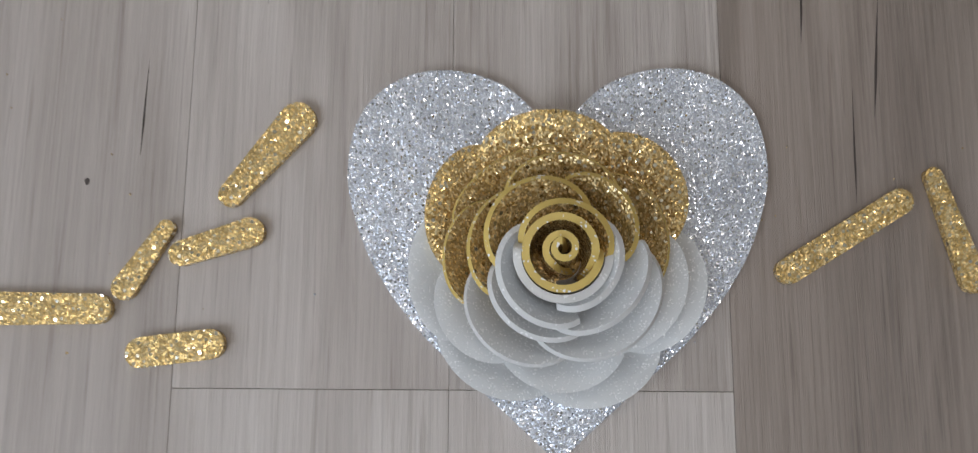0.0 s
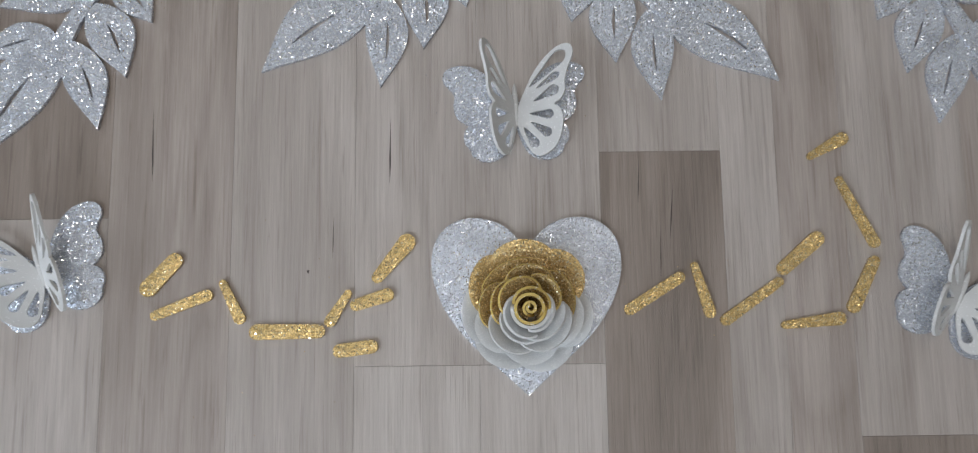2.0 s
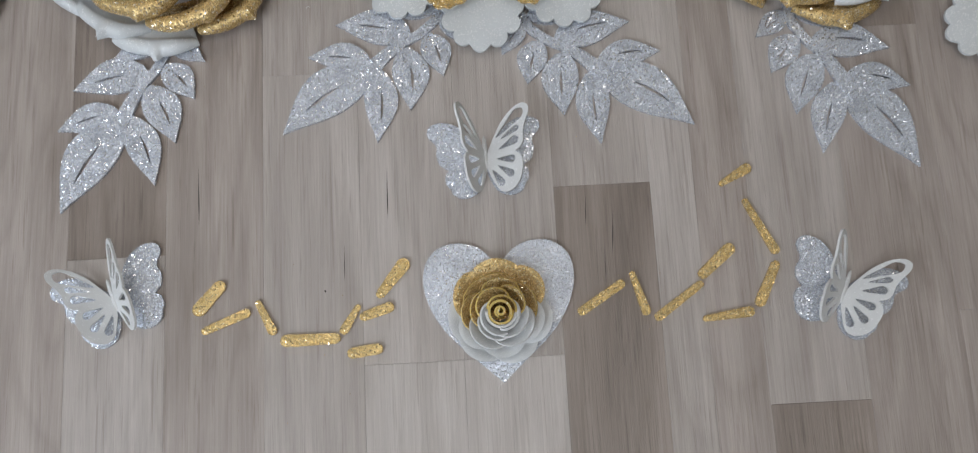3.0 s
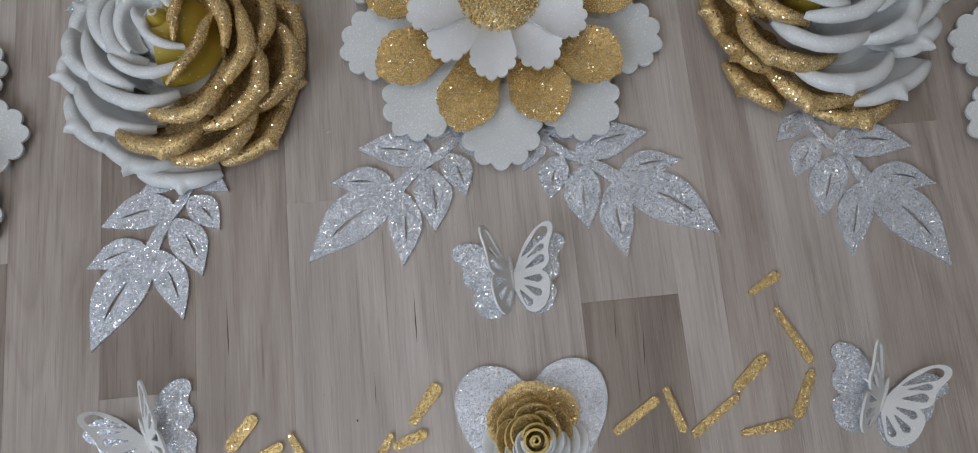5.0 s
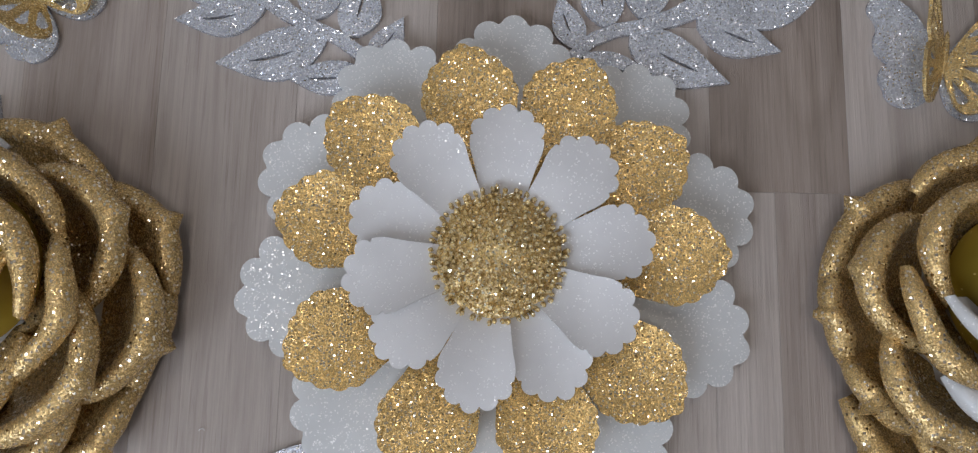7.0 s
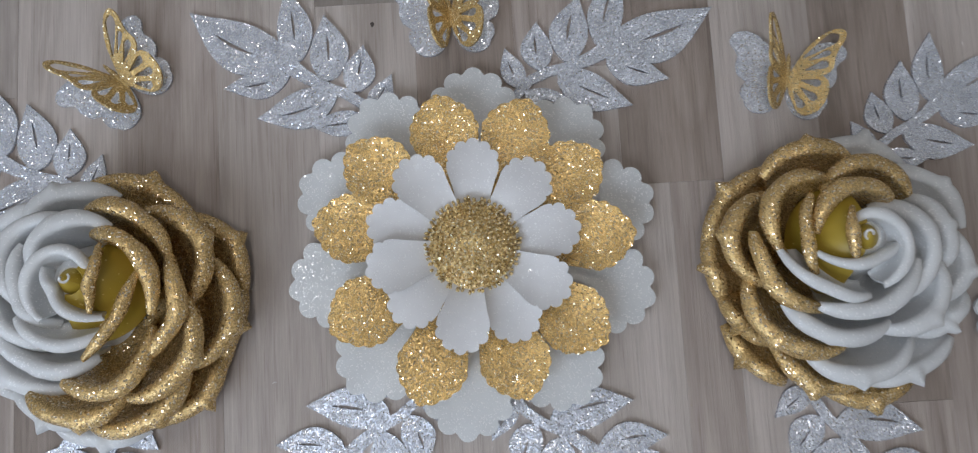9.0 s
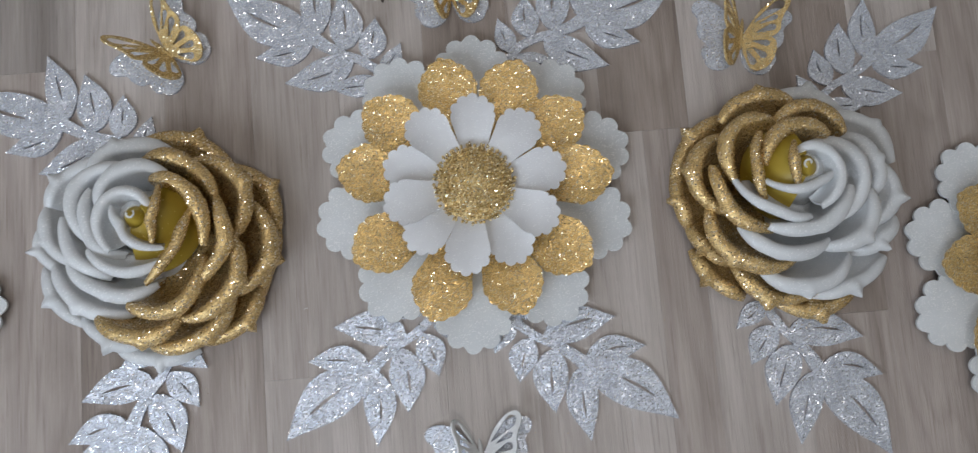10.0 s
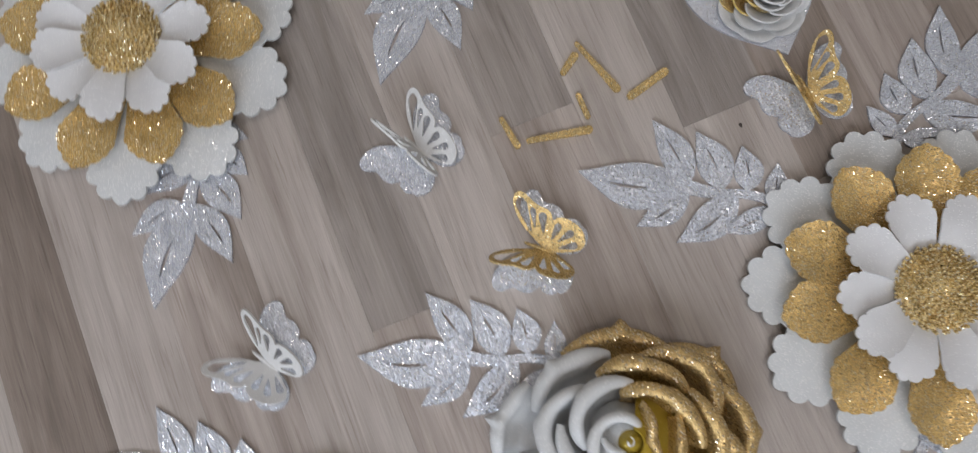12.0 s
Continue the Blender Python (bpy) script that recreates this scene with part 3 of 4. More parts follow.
ROSE_A["mid", "gold"] = [
    (-68, -35, -4, 66.9, 72.5, 55.9, 43), (-5, 28, 57, 60.4, 72.6, 59.4, 38), (-39, -10, 16, 69.0, 83.4, 73.1, 27),
    (-123, -98, -66, 67.7, 72.6, 59.2, 37), (-91, -65, -39, 75.7, 81.1, 70.8, 31)]
ROSE_A["mid", "white"] = [
    (77, 110, 133, 61.7, 67.4, 63.4, 34), (162, 183, 200, 75.1, 66.7, 52.8, 36), (-167, -141, -107, 70.7, 67.2, 54.1, 29)]
ROSE_A["out", "white"] = [
    (123, 144, 160, 77.6, 86.1, 84.2, 20), (167, 178, 194, 85.1, 85.8, 70.0, 18), (-173, -157, -137, 84.8, 85.8, 78.0, 12),
    (-140, -121, -97, 74.3, 79.3, 69.8, 13), (-114, -93, -73, 79.6, 84.5, 82.0, 9)]
ROSE_A["out", "gold"] = [
    (-68, -45, -27, 78.9, 88.9, 83.3, 15), (5, 25, 46, 87.9, 90.9, 76.8, 14), (41, 62, 97, 76.6, 81.4, 76.6, 19),
    (-32, -10, 10, 82.2, 85.2, 87.3, 10)]
ROSE_B = {}
ROSE_B["bud", "gold"] = [
    (114, 153, 234, 17.5, 11.2, 13.6, 71), (135, 167, 209, 39.4, 34.8, 33.1, 62)]
ROSE_B["bud", "white"] = [
    (-163, -114, -18, 27.6, 15.6, 17.5, 67), (-70, -1, 126, 28.3, 20.8, 10.5, 68), (-175, -137, -90, 47.1, 36.7, 31.9, 61)]
ROSE_B["in", "gold"] = [
    (53, 109, 162, 33.0, 33.3, 27.4, 60), (108, 148, 181, 45.7, 57.7, 44.0, 51), (42, 79, 111, 49.5, 53.5, 41.1, 47),
    (170, 195, 235, 60.9, 56.9, 43.5, 51)]
ROSE_B["in", "white"] = [
    (-125, -89, -23, 44.3, 39.4, 34.5, 59), (-52, -1, 66, 39.3, 42.2, 25.2, 53), (-145, -114, -72, 54.0, 54.4, 47.8, 47)]
ROSE_B["mid", "white"] = [
    (-75, -48, -13, 49.9, 58.3, 52.7, 45), (-11, 14, 40, 57.0, 58.8, 49.4, 42), (-118, -96, -59, 65.3, 72.9, 63.8, 34),
    (14, 35, 57, 82.2, 79.9, 69.5, 22)]
ROSE_B["mid", "gold"] = [
    (141, 164, 198, 64.9, 75.5, 53.1, 37), (-168, -135, -97, 66.1, 69.8, 52.6, 37), (80, 107, 130, 60.9, 74.0, 71.7, 32)]
ROSE_B["out", "white"] = [
    (-30, -4, 16, 61.7, 78.5, 67.9, 27), (-52, -33, -19, 61.9, 77.4, 78.6, 26), (-82, -61, -38, 76.0, 82.7, 84.4, 16),
    (52, 74, 95, 84.7, 87.4, 81.4, 10)]
ROSE_B["out", "gold"] = [
    (122, 147, 167, 77.4, 88.0, 87.9, 18), (164, 179, 195, 86.1, 86.6, 78.4, 18), (-167, -151, -135, 81.0, 80.1, 69.3, 23),
    (-136, -112, -80, 69.9, 81.5, 72.8, 22), (-156, -141, -121, 84.5, 87.8, 83.4, 12), (-104, -81, -61, 78.1, 88.9, 84.8, 10)]


def rose(where, lean, petals, label, seed, gold_mid, size):
    """lean: how far the bud stands off the middle of the base; gold_mid: the bearing of the gold half."""
    top = empty("foam_rose", pose(where[0], where[1], 0.0004), label, "foam rose", "foam roses")
    for (layer, colour), rows in petals.items():
        depth, lip, tip, inner, back = LAYER_SHAPE[layer]
        for i, row in enumerate(rows):
            row = (*row[:3], *(r * size for r in row[3:6]), row[6])
            bm = surface(rose_petal_fn(row, lean, depth, lip, tip, inner, back, seed * 100 + i * 7 + len(layer)), 34, 18, 0.0019)
            foam_ = ROSE_GOLD if colour == "gold" else ROSE_WHITE
            ob = part("bud_petal" if layer == "bud" else "petal", bm, foam_, top, "gold glitter petal" if colour == "gold" else "white foam petal", True)
            edged(ob, foam_)

    def bud(a0, a1, wide, low, high):
        def fn(u, v):
            a = radians(a0 + (a1 - a0) * u)
            r = wide * (1 - v ** 1.5) ** 0.8 + 0.0075
            return (r * math.cos(a) + lean[0], r * math.sin(a) + lean[1], low + (high - low) * v)
        return fn

    part("bud", surface(bud(gold_mid - 82, gold_mid + 78, 0.0255, 0.032, 0.0665), 28, 12, 0.0016), BUD_GOLD, top, "smooth olive gold foam bud", True)
    part("bud", surface(bud(gold_mid + 74, gold_mid + 282, 0.0150, 0.030, 0.0635), 30, 12, 0.0016), ROSE_WHITE, top, "smooth white foam bud", True)

    def tip(u, v):
        a = radians(gold_mid) + 2 * math.pi * u
        r = 0.0002 + 0.0080 * (1 - v) ** 0.7
        return (r * math.cos(a) + lean[0] - 0.001 * v, r * math.sin(a) + lean[1] + 0.001 * v, 0.0600 + 0.0115 * v)

    part("bud_tip", surface(tip, 28, 8, 0.0008), BUD_GOLD, top, "pointed olive gold foam tip", True)

    def scroll(u, v):
        a = radians(gold_mid + 150) + 2 * math.pi * 0.8 * u
        r = 0.0009 + 0.0020 * u
        return (r * math.cos(a) + lean[0] - 0.001, r * math.sin(a) + lean[1] + 0.001, 0.0655 + 0.0075 * v - 0.003 * u)

    part("bud_scroll", surface(scroll, 24, 4, 0.0013), CREAM, top, "rolled pale foam tip", True)
    bm = bmesh.new()
    bmesh.ops.create_cone(bm, cap_ends=True, segments=36, radius1=0.056, radius2=0.020, depth=0.026, matrix=Matrix.Translation((lean[0] * 0.3, lean[1] * 0.3, 0.0145)))
    part("core", bm, CREAM, top)
    return top


rose((-0.2000, 0.2800), (0.0070, 0.0150), ROSE_A, "large foam rose with gold glitter and white petals", 3, -22, 0.98)
rose((0.2510, 0.2775), (-0.0075, 0.0165), ROSE_B, "large foam rose with white and gold glitter petals", 8, 172, 0.96)


# ---- hearts with small rolled roses ----
def heart_loop():
    half = [(0.0165, 0.0148), (0.0312, 0.0282), (0.0418, 0.0420), (0.0475, 0.0550), (0.0496, 0.0670), (0.0468, 0.0800), (0.0378, 0.0885), (0.0255, 0.0907), (0.0130, 0.0872), (0.0045, 0.0800)]
    right = smooth_loop([(0.0, 0.0), (0.0030, 0.0027), (0.0085, 0.0077)] + half + [(0.0, 0.0755)], 5)[:-10]
    right = [(0.0, 0.0)] + [(x * 0.985, y) for x, y in right if y > 0.002 and x > 0.0015]
    return right + [(0.0043, 0.0798), (0.0, 0.0765)] + [(-0.0043, 0.0798)] + [(-x, y) for x, y in reversed(right[1:])]


HEART_BM = mesh_of(sheet([heart_loop()], 0.0, 0.0022), "heart", SILVER_FINE)


def small_petal_fn(row, lean, depth, curl, wide, seed):
    """A broad foam petal that leans outwards, with a cut edge."""
    a0, am, a1, r0, rm, r1, z = row
    r0, rm, r1, z = r0 / 1000, rm / 1000, r1 / 1000, z / 1000
    um = min(0.62, max(0.38, (am - a0) / (a1 - a0)))
    rng = random.Random(seed)
    ph, am_ = rng.uniform(0, 6), rng.uniform(0.3, 1.0)
    q = min(1.0, z / 0.038)

    def fn(u, v):
        k = 2 * u - 1
        u_ = 0.5 + wide * k
        a = radians(a0 + (a1 - a0) * u_)
        rr = r0 * (u_ - um) * (u_ - 1) / um + rm * u_ * (u_ - 1) / (um * (um - 1)) + r1 * u_ * (u_ - um) / (1 - um)
        rr *= 1 - 0.07 * abs(k) ** 6
        low = max(rr * 0.45, rr - 0.013)
        x = low + (rr - low) * v ** 0.85
        h = z - depth * (1 - v) ** 1.3 - 0.0022 * abs(k) ** 3 + 0.0004 * am_ * math.sin(5 * k + ph) - curl * v ** 5
        return (x * math.cos(a) + lean[0] * q, x * math.sin(a) + lean[1] * q, max(h, 0.0012))

    return fn


SMALL_SHAPE = {"in": (0.013, 0.0, 0.53), "mid": (0.0125, 0.0003, 0.57), "out": (0.0055, 0.0008, 0.64)}
SMALL = {}   # each petal as in the large roses
SMALL["in", "gold"] = [
    (-3, 84, 163, 9.9, 9.5, 8.5, 31.5), (-302, -225, -168, 11.0, 15.8, 13.4, 28.5), (-4, 41, 83, 13.9, 17.0, 16.2, 26.5)]
SMALL["in", "white"] = [
    (-91, -23, 36, 11.6, 11.8, 10.9, 30.0), (147, 201, 281, 9.7, 13.0, 15.0, 28.5), (-91, -38, 6, 16.0, 17.7, 17.9, 25.5),
    (-168, -130, -73, 14.5, 17.3, 16.8, 23.5)]
SMALL["mid", "gold"] = [
    (-236, -192, -152, 16.6, 18.6, 17.3, 22.5), (47, 93, 127, 18.7, 20.7, 18.5, 21.5), (-217, -183, -152, 20.4, 24.3, 23.0, 15.0),
    (-25, 15, 57, 20.7, 23.5, 21.7, 15.5), (79, 115, 157, 24.5, 24.3, 25.4, 13.0)]
SMALL["mid", "white"] = [
    (-103, -41, -4, 19.0, 23.6, 20.8, 19.0), (-166, -133, -85, 19.8, 24.0, 21.7, 17.0)]
SMALL["out", "white"] = [
    (-61, -25, 4, 24.1, 28.3, 26.7, 12.0), (-173, -149, -116, 25.5, 29.5, 25.8, 11.0), (-119, -91, -58, 25.4, 29.2, 26.0, 10.5),
    (160, 184, 215, 30.3, 33.5, 32.3, 5.0), (-150, -126, -95, 31.6, 34.4, 30.7, 4.5), (-96, -72, -45, 30.8, 34.3, 31.9, 5.0),
    (-46, -15, 9, 29.8, 33.7, 29.9, 5.5)]
SMALL["out", "gold"] = [
    (-230, -201, -177, 33.3, 31.6, 26.5, 6.5), (66, 91, 121, 31.2, 33.6, 32.1, 7.0), (6, 35, 68, 25.7, 33.8, 30.8, 6.5)]


def small_rose(x, y, z, lean=(-0.0005, -0.0030)):
    top = empty("small_rose", pose(x, y, z), "small rolled foam rose, gold above and white below", "foam rose", "small roses on hearts")
    for (layer, colour), rows in SMALL.items():
        depth, curl, wide = SMALL_SHAPE[layer]
        for i, row in enumerate(rows):
            g = colour == "gold"
            bm = surface(small_petal_fn(row, lean, depth, curl, wide, i + len(layer)), 26, 8, 0.0015)
            edged(part("petal", bm, GOLD_FINE if g else WHITE_FINE, top, "gold glitter petal" if g else "white glitter petal", True), GOLD_EDGE if g else CREAM)

    def roll(r0, r1, turns, z0, z1, start):
        def fn(u, v):
            a = start + 2 * math.pi * turns * u
            r = r0 + (r1 - r0) * u
            flare = 1 + 0.22 * v
            lift = v * (0.55 + 0.45 * min(1.0, math.sin(math.pi * min(max(u, 0.0), 1.0)) * 3))
            return (r * flare * math.cos(a) + lean[0], r * flare * math.sin(a) + lean[1], z0 + (z1 - z0) * lift - 0.003 * u)
        return fn

    edged(part("outer_roll", surface(roll(0.0068, 0.0078, 0.66, 0.010, 0.0325, 2.6), 40, 5, 0.0016), WHITE_FINE, top, "white foam roll", True), CREAM)
    edged(part("middle_roll", surface(roll(0.0050, 0.0062, 1.25, 0.012, 0.0350, 5.4), 40, 5, 0.0015), GOLD_FINE, top, "gold foam roll", True), GOLD_EDGE)
    edged(part("centre_roll", surface(roll(0.0007, 0.0030, 1.8, 0.014, 0.0390, 0.4), 60, 5, 0.0013), GOLD_FINE, top, "tight gold foam scroll", True), GOLD_EDGE)
    bm = bmesh.new()
    bmesh.ops.create_cone(bm, cap_ends=True, segments=30, radius1=0.017, radius2=0.0060, depth=0.016, matrix=Matrix.Translation((lean[0] / 2, lean[1] / 2, 0.0085)))
    part("core", bm, GOLD_FINE, top)
    return top


for hx, hy, rxy in ((0.0205, -0.0306, (0.0205, 0.0150)), (0.0205, 0.4893, (0.0205, 0.5349))):
    hb_ = tagged(new("heart_plaque", HEART_BM), "flat silver glitter foam heart on the floor", "heart", "silver hearts")
    hb_.location = (hx, hy, 0.0003)
    small_rose(rxy[0], rxy[1], 0.0025)


# ---- butterflies ----
WING = [(0.6, 4), (4.5, 13), (11, 24), (19, 32), (26.5, 35.5), (31.5, 34), (32, 29), (29, 22.5), (27, 16.5), (26.8, 11), (24.5, 7), (20.8, 4.6),
        (23.6, 2), (25, -2.5), (24.4, -8), (22.5, -14), (18.5, -19), (12.5, -21.5), (7.5, -19.5), (4, -13.5), (0.6, -5)]
BACKING = [(0.6, 6), (8, 17), (16, 26), (24, 30), (32, 30), (37, 26.8), (37.3, 21.5), (33.5, 17), (31.8, 13.5), (32.6, 8), (30.8, 2), (27, -1.2), (24.8, -2.4),
           (27.2, -5.5), (27.6, -11), (24.8, -15.5), (23.2, -19), (18, -22), (11, -21.6), (5, -17), (0.6, -6)]
HOLES = [((7.6, 15.5), (28.0, 32.0), 7.4), ((11.2, 14.2), (24.4, 20.8), 4.2), ((9.4, 7.6), (23.6, 13.2), 5.6),
         ((7.2, 1.4), (20.2, -0.6), 5.2), ((7.6, -3.2), (18.2, -11.2), 5.2), ((3.6, -5.4), (10.4, -17.0), 5.2)]


def hole(a, b, w):
    a, b = Vector(a), Vector(b)
    ax = b - a
    ay = Vector((-ax.y, ax.x)).normalized()
    return smooth_loop([tuple(a), tuple(a + ax * 0.5 + ay * w * 0.36), tuple(a + ax * 0.85 + ay * w * 0.5), tuple(b), tuple(a + ax * 0.85 - ay * w * 0.5), tuple(a + ax * 0.5 - ay * w * 0.36)], 3)


def wing_mesh(side, material, cut, bend, scale):
    """bend: how far the wing curves up towards its tip."""
    k = scale / 1000
    loops = [[(side * x * k, (y - 6.5) * k) for x, y in smooth_loop(WING if cut else BACKING, 4)]]
    if cut:
        loops += [[(side * x * k, (y - 6.5) * k) for x, y in hole(*h)] for h in HOLES]
    bm = sheet(loops, 0.0, 0.0016 if cut else 0.0020)
    for v in bm.verts:
        x = abs(v.co.x)
        v.co.z += bend * x * x / 0.034
    return mesh_of(bm, "wing", material)


BASE_WINGS = [wing_mesh(s, SILVER, False, 0.0, 1.0) for s in (-1, 1)]
TOP_WINGS = {"white": [wing_mesh(s, CREAM, True, 0.12, 1.0) for s in (-1, 1)], "gold": [wing_mesh(s, GOLD_FINE, True, 0.12, 1.0) for s in (-1, 1)]}


def body_mesh(material):
    bm = bmesh.new()
    bmesh.ops.create_uvsphere(bm, u_segments=10, v_segments=8, radius=1.0, matrix=Matrix.Diagonal((0.0018, 0.0125, 0.0014, 1)))
    return mesh_of(bm, "body", material, True)


BODIES = {"white": body_mesh(CREAM), "gold": body_mesh(GOLD_FINE)}


def butterfly(x, y, turn, colour, left, right):
    """left, right: how far each upper wing is folded up, in degrees."""
    words = "white cut-out foam" if colour == "white" else "gold glitter cut-out"
    ob = empty("butterfly", pose(x, y, 0.0004, 0, 0, turn), words + " butterfly on a silver glitter backing", "butterfly", colour + " butterflies")
    for s in (0, 1):
        w = new("backing_wing", BASE_WINGS[s])
        w.parent = ob
        w.location.z = 0.00006 * s
        tagged(w, "silver glitter backing wing")
    for s, fold in ((0, left), (1, right)):
        w = new("upper_wing", TOP_WINGS[colour][s])
        w.parent = ob
        w.matrix_local = pose(0.0008 * (2 * s - 1), 0, 0.0032, 0, fold if s == 0 else -fold, 0)
        tagged(w, words + " wing folded up")
    b = new("body", BODIES[colour])
    b.parent = ob
    b.location.z = 0.0042
    return ob


butterfly(0.0162, 0.1190, 2, "white", 52, 17)
butterfly(-0.2275, 0.0375, 22, "white", 18, 46)
butterfly(0.2420, 0.0180, -26, "white", 42, 16)
butterfly(-0.1945, 0.4290, 47, "gold", 40, 14)
butterfly(0.2335, 0.4075, -11, "gold", 42, 12)
butterfly(0.0195, 0.4610, 3, "gold", 54, 30)
butterfly(-0.2480, 0.5290, 23, "white", 66, 24)
butterfly(-0.3990, 0.4290, 32, "white", 26, 38)


# ---- gold foam bars ----
def gold_bar(a, b, w0, w1):
    a, b = Vector(a), Vector(b)
    ax = b - a
    n = ax.length
    loop = []
    for i in range(9):
        t = math.pi / 2 + math.pi * i / 8
        loop.append((w0 / 2 * math.cos(t), w0 / 2 * math.sin(t)))
    for i in range(9):
        t = -math.pi / 2 + math.pi * i / 8
        loop.append((n + w1 / 2 * math.cos(t), w1 / 2 * math.sin(t)))
    ob = new("glitter_bar", mesh_of(sheet([loop], 0.0, 0.0020), "glitter_bar", GOLD_FINE))
    ob.matrix_world = pose(a.x, a.y, 0.0003, 0, 0, math.degrees(math.atan2(ax.y, ax.x)))
    return tagged(ob, "plain gold glitter foam bar on the floor", "foam bar", "gold foam bars")


for a, b, w0, w1 in (
        ((0.073, 0.012), (0.099, 0.028), 0.006, 0.006), ((0.107, 0.034), (0.114, 0.010), 0.004, 0.006), ((0.122, 0.006), (0.150, 0.025), 0.006, 0.005),
        ((0.153, 0.032), (0.171, 0.047), 0.007, 0.008), ((0.185, 0.078), (0.201, 0.045), 0.004, 0.006), ((0.200, 0.035), (0.188, 0.012), 0.006, 0.007),
        ((0.180, 0.006), (0.152, 0.003), 0.007, 0.004), ((0.171, 0.091), (0.188, 0.100), 0.004, 0.007),
        ((-0.173, 0.026), (-0.160, 0.040), 0.009, 0.008), ((-0.169, 0.012), (-0.143, 0.022), 0.005, 0.006), ((-0.135, 0.028), (-0.126, 0.010), 0.004, 0.006),
        ((-0.117, 0.003), (-0.086, 0.003), 0.008, 0.007), ((-0.080, 0.008), (-0.071, 0.022), 0.006, 0.004), ((-0.067, 0.016), (-0.051, 0.021), 0.006, 0.007),
        ((-0.056, 0.030), (-0.041, 0.048), 0.006, 0.009), ((-0.075, -0.007), (-0.059, -0.005), 0.007, 0.007),
        ((-0.184, 0.525), (-0.181, 0.503), 0.004, 0.005), ((-0.172, 0.503), (-0.130, 0.494), 0.004, 0.006), ((-0.127, 0.503), (-0.127, 0.520), 0.004, 0.004),
        ((-0.130, 0.540), (-0.118, 0.548), 0.005, 0.006), ((-0.113, 0.556), (-0.100, 0.514), 0.003, 0.006), ((-0.093, 0.505), (-0.064, 0.512), 0.006, 0.006)):
    gold_bar(a, b, w0, w1)


# ---- loose bits ----
def thread(points, thick, material, name, label):
    data = bpy.data.curves.new(name, "CURVE")
    data.dimensions, data.bevel_depth, data.bevel_resolution = "3D", thick, 2
    sp = data.splines.new("NURBS")
    sp.points.add(len(points) - 1)
    for q, p in zip(sp.points, points):
        q.co = (*p, 1)
    sp.use_endpoint_u = True
    data.materials.append(material)
    return tagged(new(name, data), label, "thread")


thread([(-0.2465, 0.2170, 0.0008), (-0.2420, 0.2185, 0.0012), (-0.2395, 0.2215, 0.0020), (-0.2385, 0.2265, 0.0040)], 0.0003, CREAM, "glue_thread", "thin pale thread of dried glue on the floor")
thread([(-0.1015, 0.2300, 0.0008), (-0.1000, 0.2318, 0.0010), (-0.0990, 0.2302, 0.0008)], 0.0002, CREAM, "glue_thread", "thin pale thread of dried glue on the floor")


def crumbs(name, material, places, count, spread, seed, label):
    """Fallen glitter: tiny flakes that lie about the pieces."""
    rng = random.Random(seed)
    bm = bmesh.new()
    for _ in range(count):
        cx, cy = rng.choice(places)
        x, y = rng.gauss(cx, spread), rng.gauss(cy, spread)
        r, t = rng.uniform(0.0002, 0.00045), rng.uniform(0, 6.28)
        vs = [bm.verts.new((x + r * math.cos(t + k * 2.09), y + r * math.sin(t + k * 2.09), 0.0002 + rng.uniform(0, 0.0002))) for k in range(3)]
        tip = bm.verts.new((x, y, 0.0006))
        bm.faces.new(vs)
        for k in range(3):
            bm.faces.new((vs[k], vs[(k + 1) % 3], tip))
    return tagged(part(name, bm, material), label, "glitter", kind="stuff")


crumbs("gold_crumbs", GOLD, [(0.054, 0.001), (0.12, 0.03), (-0.10, 0.02), (-0.20, 0.20), (0.24, 0.18), (0.03, 0.18)], 60, 0.03, 2, "fallen gold glitter flakes on the floor")
crumbs("silver_crumbs", SILVER, [(0.02, 0.0), (-0.07, 0.17), (0.10, 0.17), (-0.22, 0.12), (-0.08, 0.42), (-0.28, 0.38)], 60, 0.035, 3, "fallen silver glitter flakes on the floor")


# ---- laminate floor, strip by strip ----
floor = tagged(new("floor"), "grey-beige three-strip oak laminate floor", "floor", kind="structure")
bm = bmesh.new()
box(bm, rx0 - 0.12, rx1 + 0.12, ry0 - 0.12, ry1 + 0.12, -0.10, -0.0062)
part("subfloor", bm, WALL, floor)
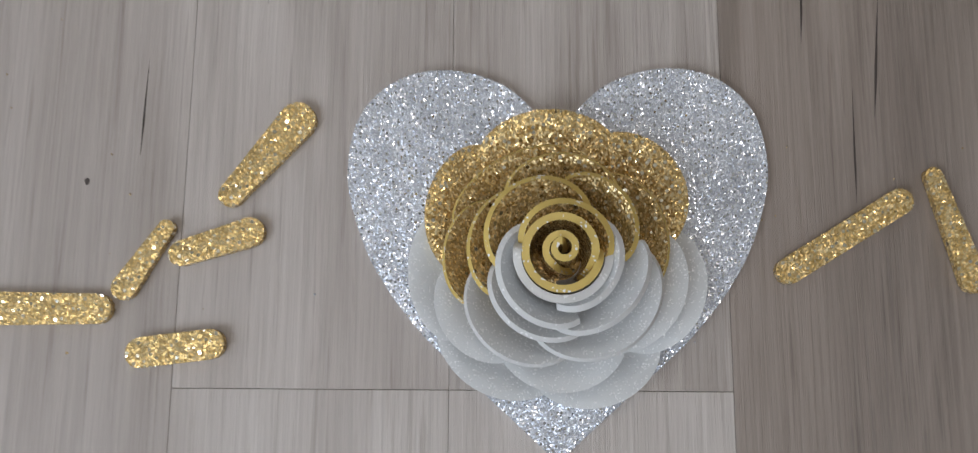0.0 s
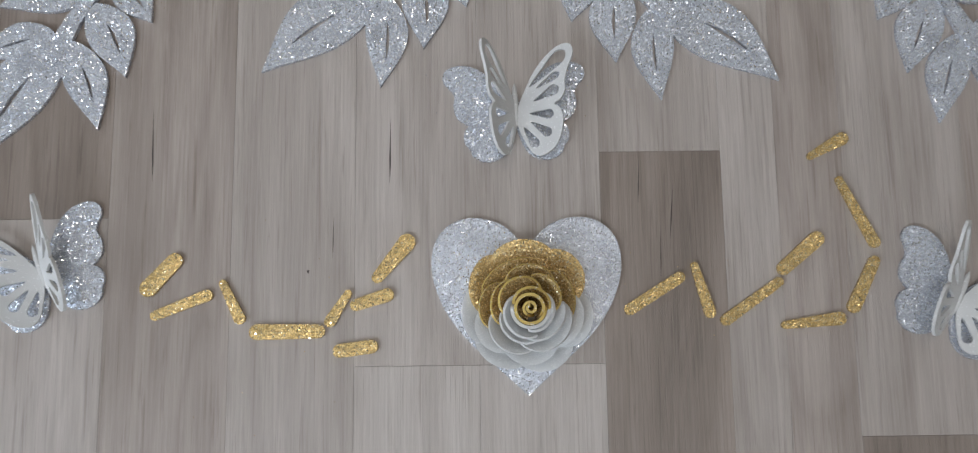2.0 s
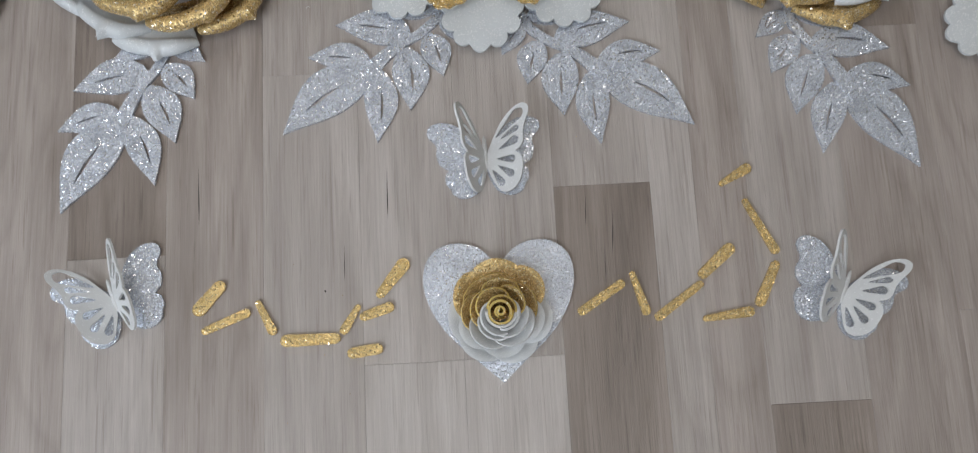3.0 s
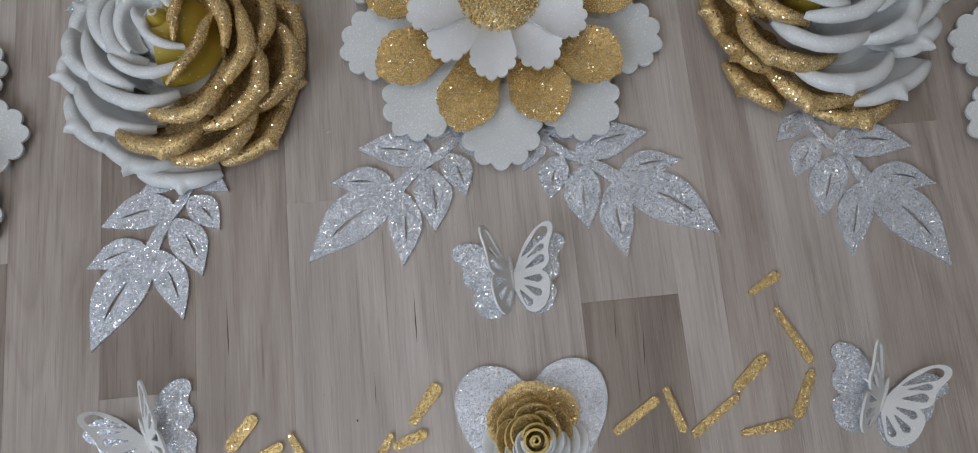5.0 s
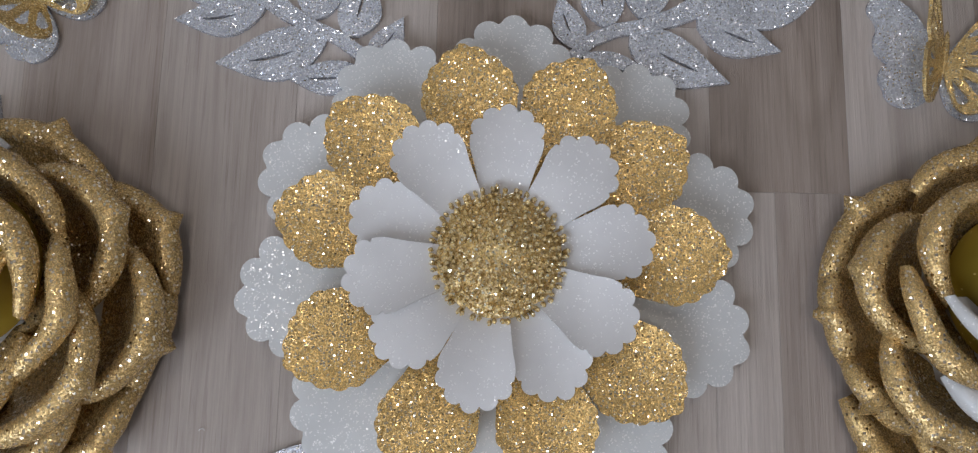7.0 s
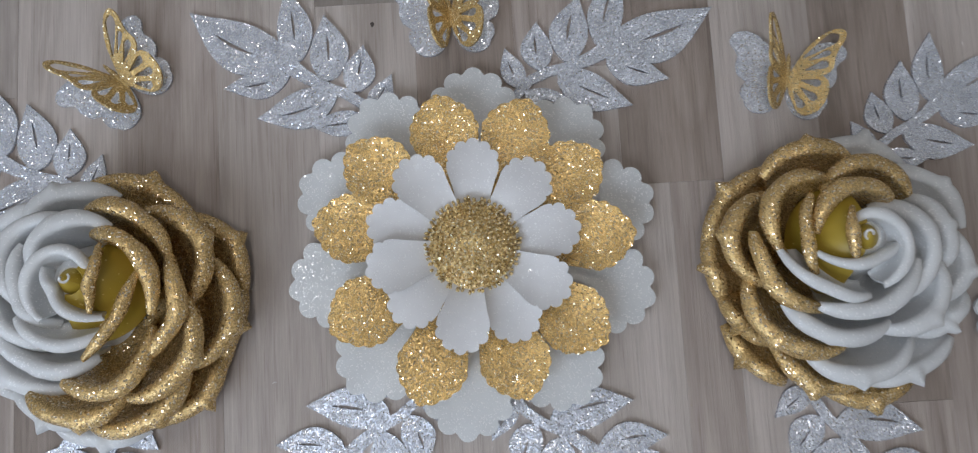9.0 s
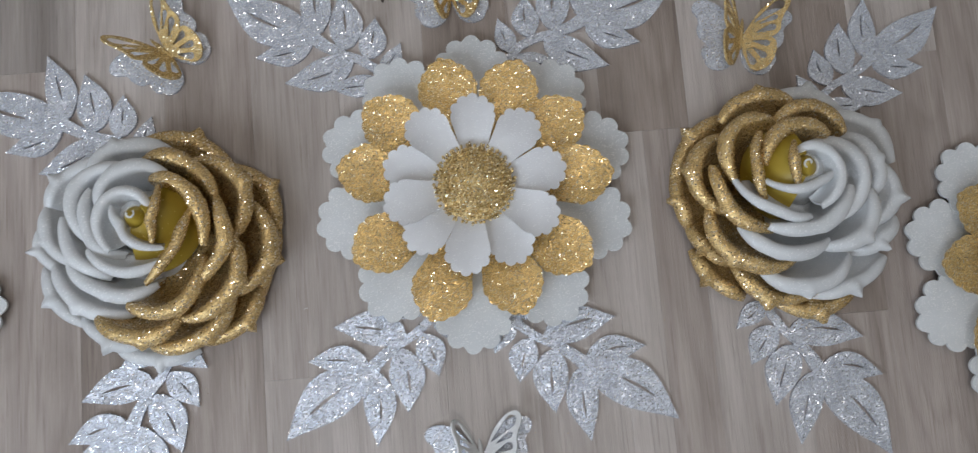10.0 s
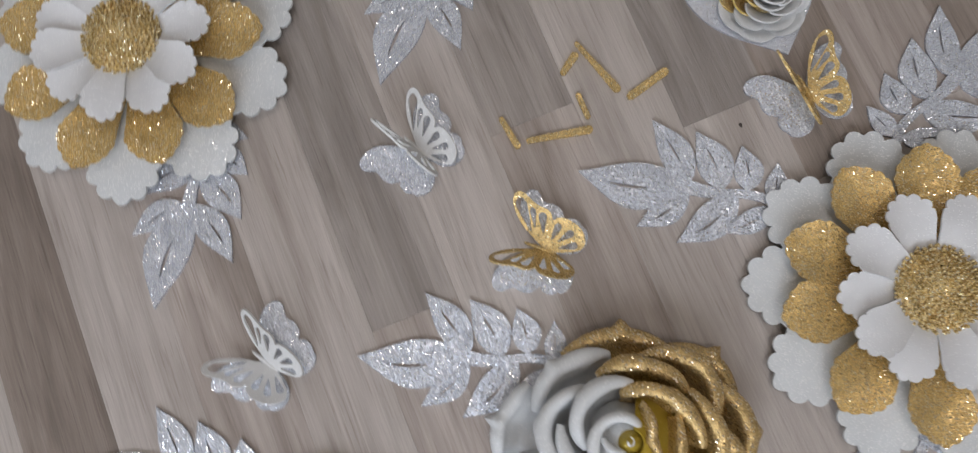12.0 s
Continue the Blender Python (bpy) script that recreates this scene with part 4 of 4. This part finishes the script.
# joints across single strips that are known, and the tone of each piece from south to north
KNOWN = {
    -10: ((0.10, 0.95), ("mid", "dark", "mid")),
    -9: ((0.33,), ("grey", "light")),
    -8: ((0.335,), ("mid", "mid")),
    -7: ((0.160, 0.72), ("dark", "light", "grey")),
    -6: ((-0.08, 0.42), ("grey", "mid", "grey")),
    -5: ((0.0627, 0.30, 0.76), ("light", "dark", "light", "mid")),
    -4: ((-0.20, 0.517), ("mid", "mid", "grey")),
    -3: ((0.182, 0.62), ("light", "light", "mid")),
    # south piece made pale to carry the floor's glare in its colour
    -2: ((-0.015, 0.47), ("pale", "light", "grey")),
    -1: ((-0.015, 0.40), ("pale", "light", "dark")),
    0: ((0.095, 0.42), ("dark", "light", "mid")),
    1: ((-0.22, 0.341), ("mid", "light", "dark")),
    2: ((-0.053, 0.47), ("dark", "light", "mid")),
    # strips 3 and 4 toned down: light falloff to the right put into colour
    3: ((-0.24, 0.196, 0.56), ("mid", "mid", "dark", "mid")),
    4: ((0.0, 0.385), ("mid", "mid", "light")),
    5: ((0.22,), ("light", "mid")),
}
TONES = ("light", "mid", "pale", "grey", "mid", "light", "dark")
rng = random.Random(5)
near, far = [], {}
k0, k1 = int((rx0 - X_EDGE) / STRIP) - 2, int((rx1 - X_EDGE) / STRIP) + 1
for k in range(k0, k1):
    joints, tones = KNOWN.get(k, ((), ()))
    joints, tones = list(joints), list(tones)
    if not joints:
        joints, tones = [rng.uniform(-0.2, 0.6)], [rng.choice(TONES), rng.choice(TONES)]
    while joints[0] > ry0 + 0.3:
        joints.insert(0, joints[0] - rng.uniform(0.34, 0.56))
        tones.insert(0, rng.choice(TONES))
    while joints[-1] < ry1 - 0.3:
        joints.append(joints[-1] + rng.uniform(0.34, 0.56))
        tones.append(rng.choice(TONES))
    ys = [ry0 - 0.1] + joints + [ry1 + 0.1]
    for y0, y1, tone in zip(ys, ys[1:], tones):
        q = (X_EDGE + k * STRIP, X_EDGE + (k + 1) * STRIP, y0, y1, tone)
        if k == 1 and y0 < 0 < y1:      # this board is printed as two narrow staves
            near.append((0.153, q[1], y0, y1, "mid"))
            q = (q[0], 0.153, y0, y1, tone)
        if q[1] > -0.95 and q[0] < 0.85 and y1 > -0.45 and y0 < 1.15:
            near.append(q)
        else:
            far.setdefault(tone, []).append(q)
for x0, x1, y0, y1, tone in near:
    bm = bmesh.new()
    g = 0.00003
    box(bm, x0 + g - (x0 + x1) / 2, x1 - g - (x0 + x1) / 2, y0 + 1.6 * g - y0, y1 - 1.6 * g - y0, -0.006, 0.0, 0.00012)
    ob = part("plank", bm, WOODS[tone], floor)
    ob.location = ((x0 + x1) / 2, y0, 0)
for tone, some in far.items():
    bm = bmesh.new()
    for x0, x1, y0, y1, _ in some:
        box(bm, x0 + 0.0001, x1 - 0.0001, y0 + 0.00015, y1 - 0.00015, -0.006, 0.0)
    tagged(part("planks_beyond", bm, WOODS[tone], floor), kind="stuff")
CRACK = plain("dark_grain", (0.055, 0.042, 0.036), 0.7)
for x0, y0, x1, y1, w in ((-0.0501, 0.0785, -0.0497, 0.1152, 0.0009), (-0.0795, 0.0400, -0.0790, 0.0640, 0.0005), (0.0900, 0.0280, 0.0908, 0.0560, 0.0005),
                          (-0.1742, 0.0810, -0.1750, 0.1200, 0.0008), (0.0795, 0.0670, 0.0810, 0.0930, 0.0006), (0.0955, 0.0480, 0.0985, 0.0800, 0.0007)):
    bm = sheet([[(x0, y0), (x0 + (x1 - x0) * 0.3 + w / 2, y0 + (y1 - y0) * 0.3), (x1, y1), (x0 + (x1 - x0) * 0.4 - w / 2, y0 + (y1 - y0) * 0.4)]], 0.00002, 0.0001)
    part("grain_crack", bm, CRACK, floor, "dark crack in the wood grain")
for x, y, r in ((-0.0920, 0.0337, 0.0006), (-0.0310, 0.4558, 0.0012)):
    loop = [(x + r * (1 + 0.3 * math.sin(3 * t)) * math.cos(t), y + 1.5 * r * math.sin(t)) for t in (0.5 * i for i in range(12))]
    part("knot", sheet([loop], 0.00002, 0.0001), CRACK, floor, "small dark knot in the wood")
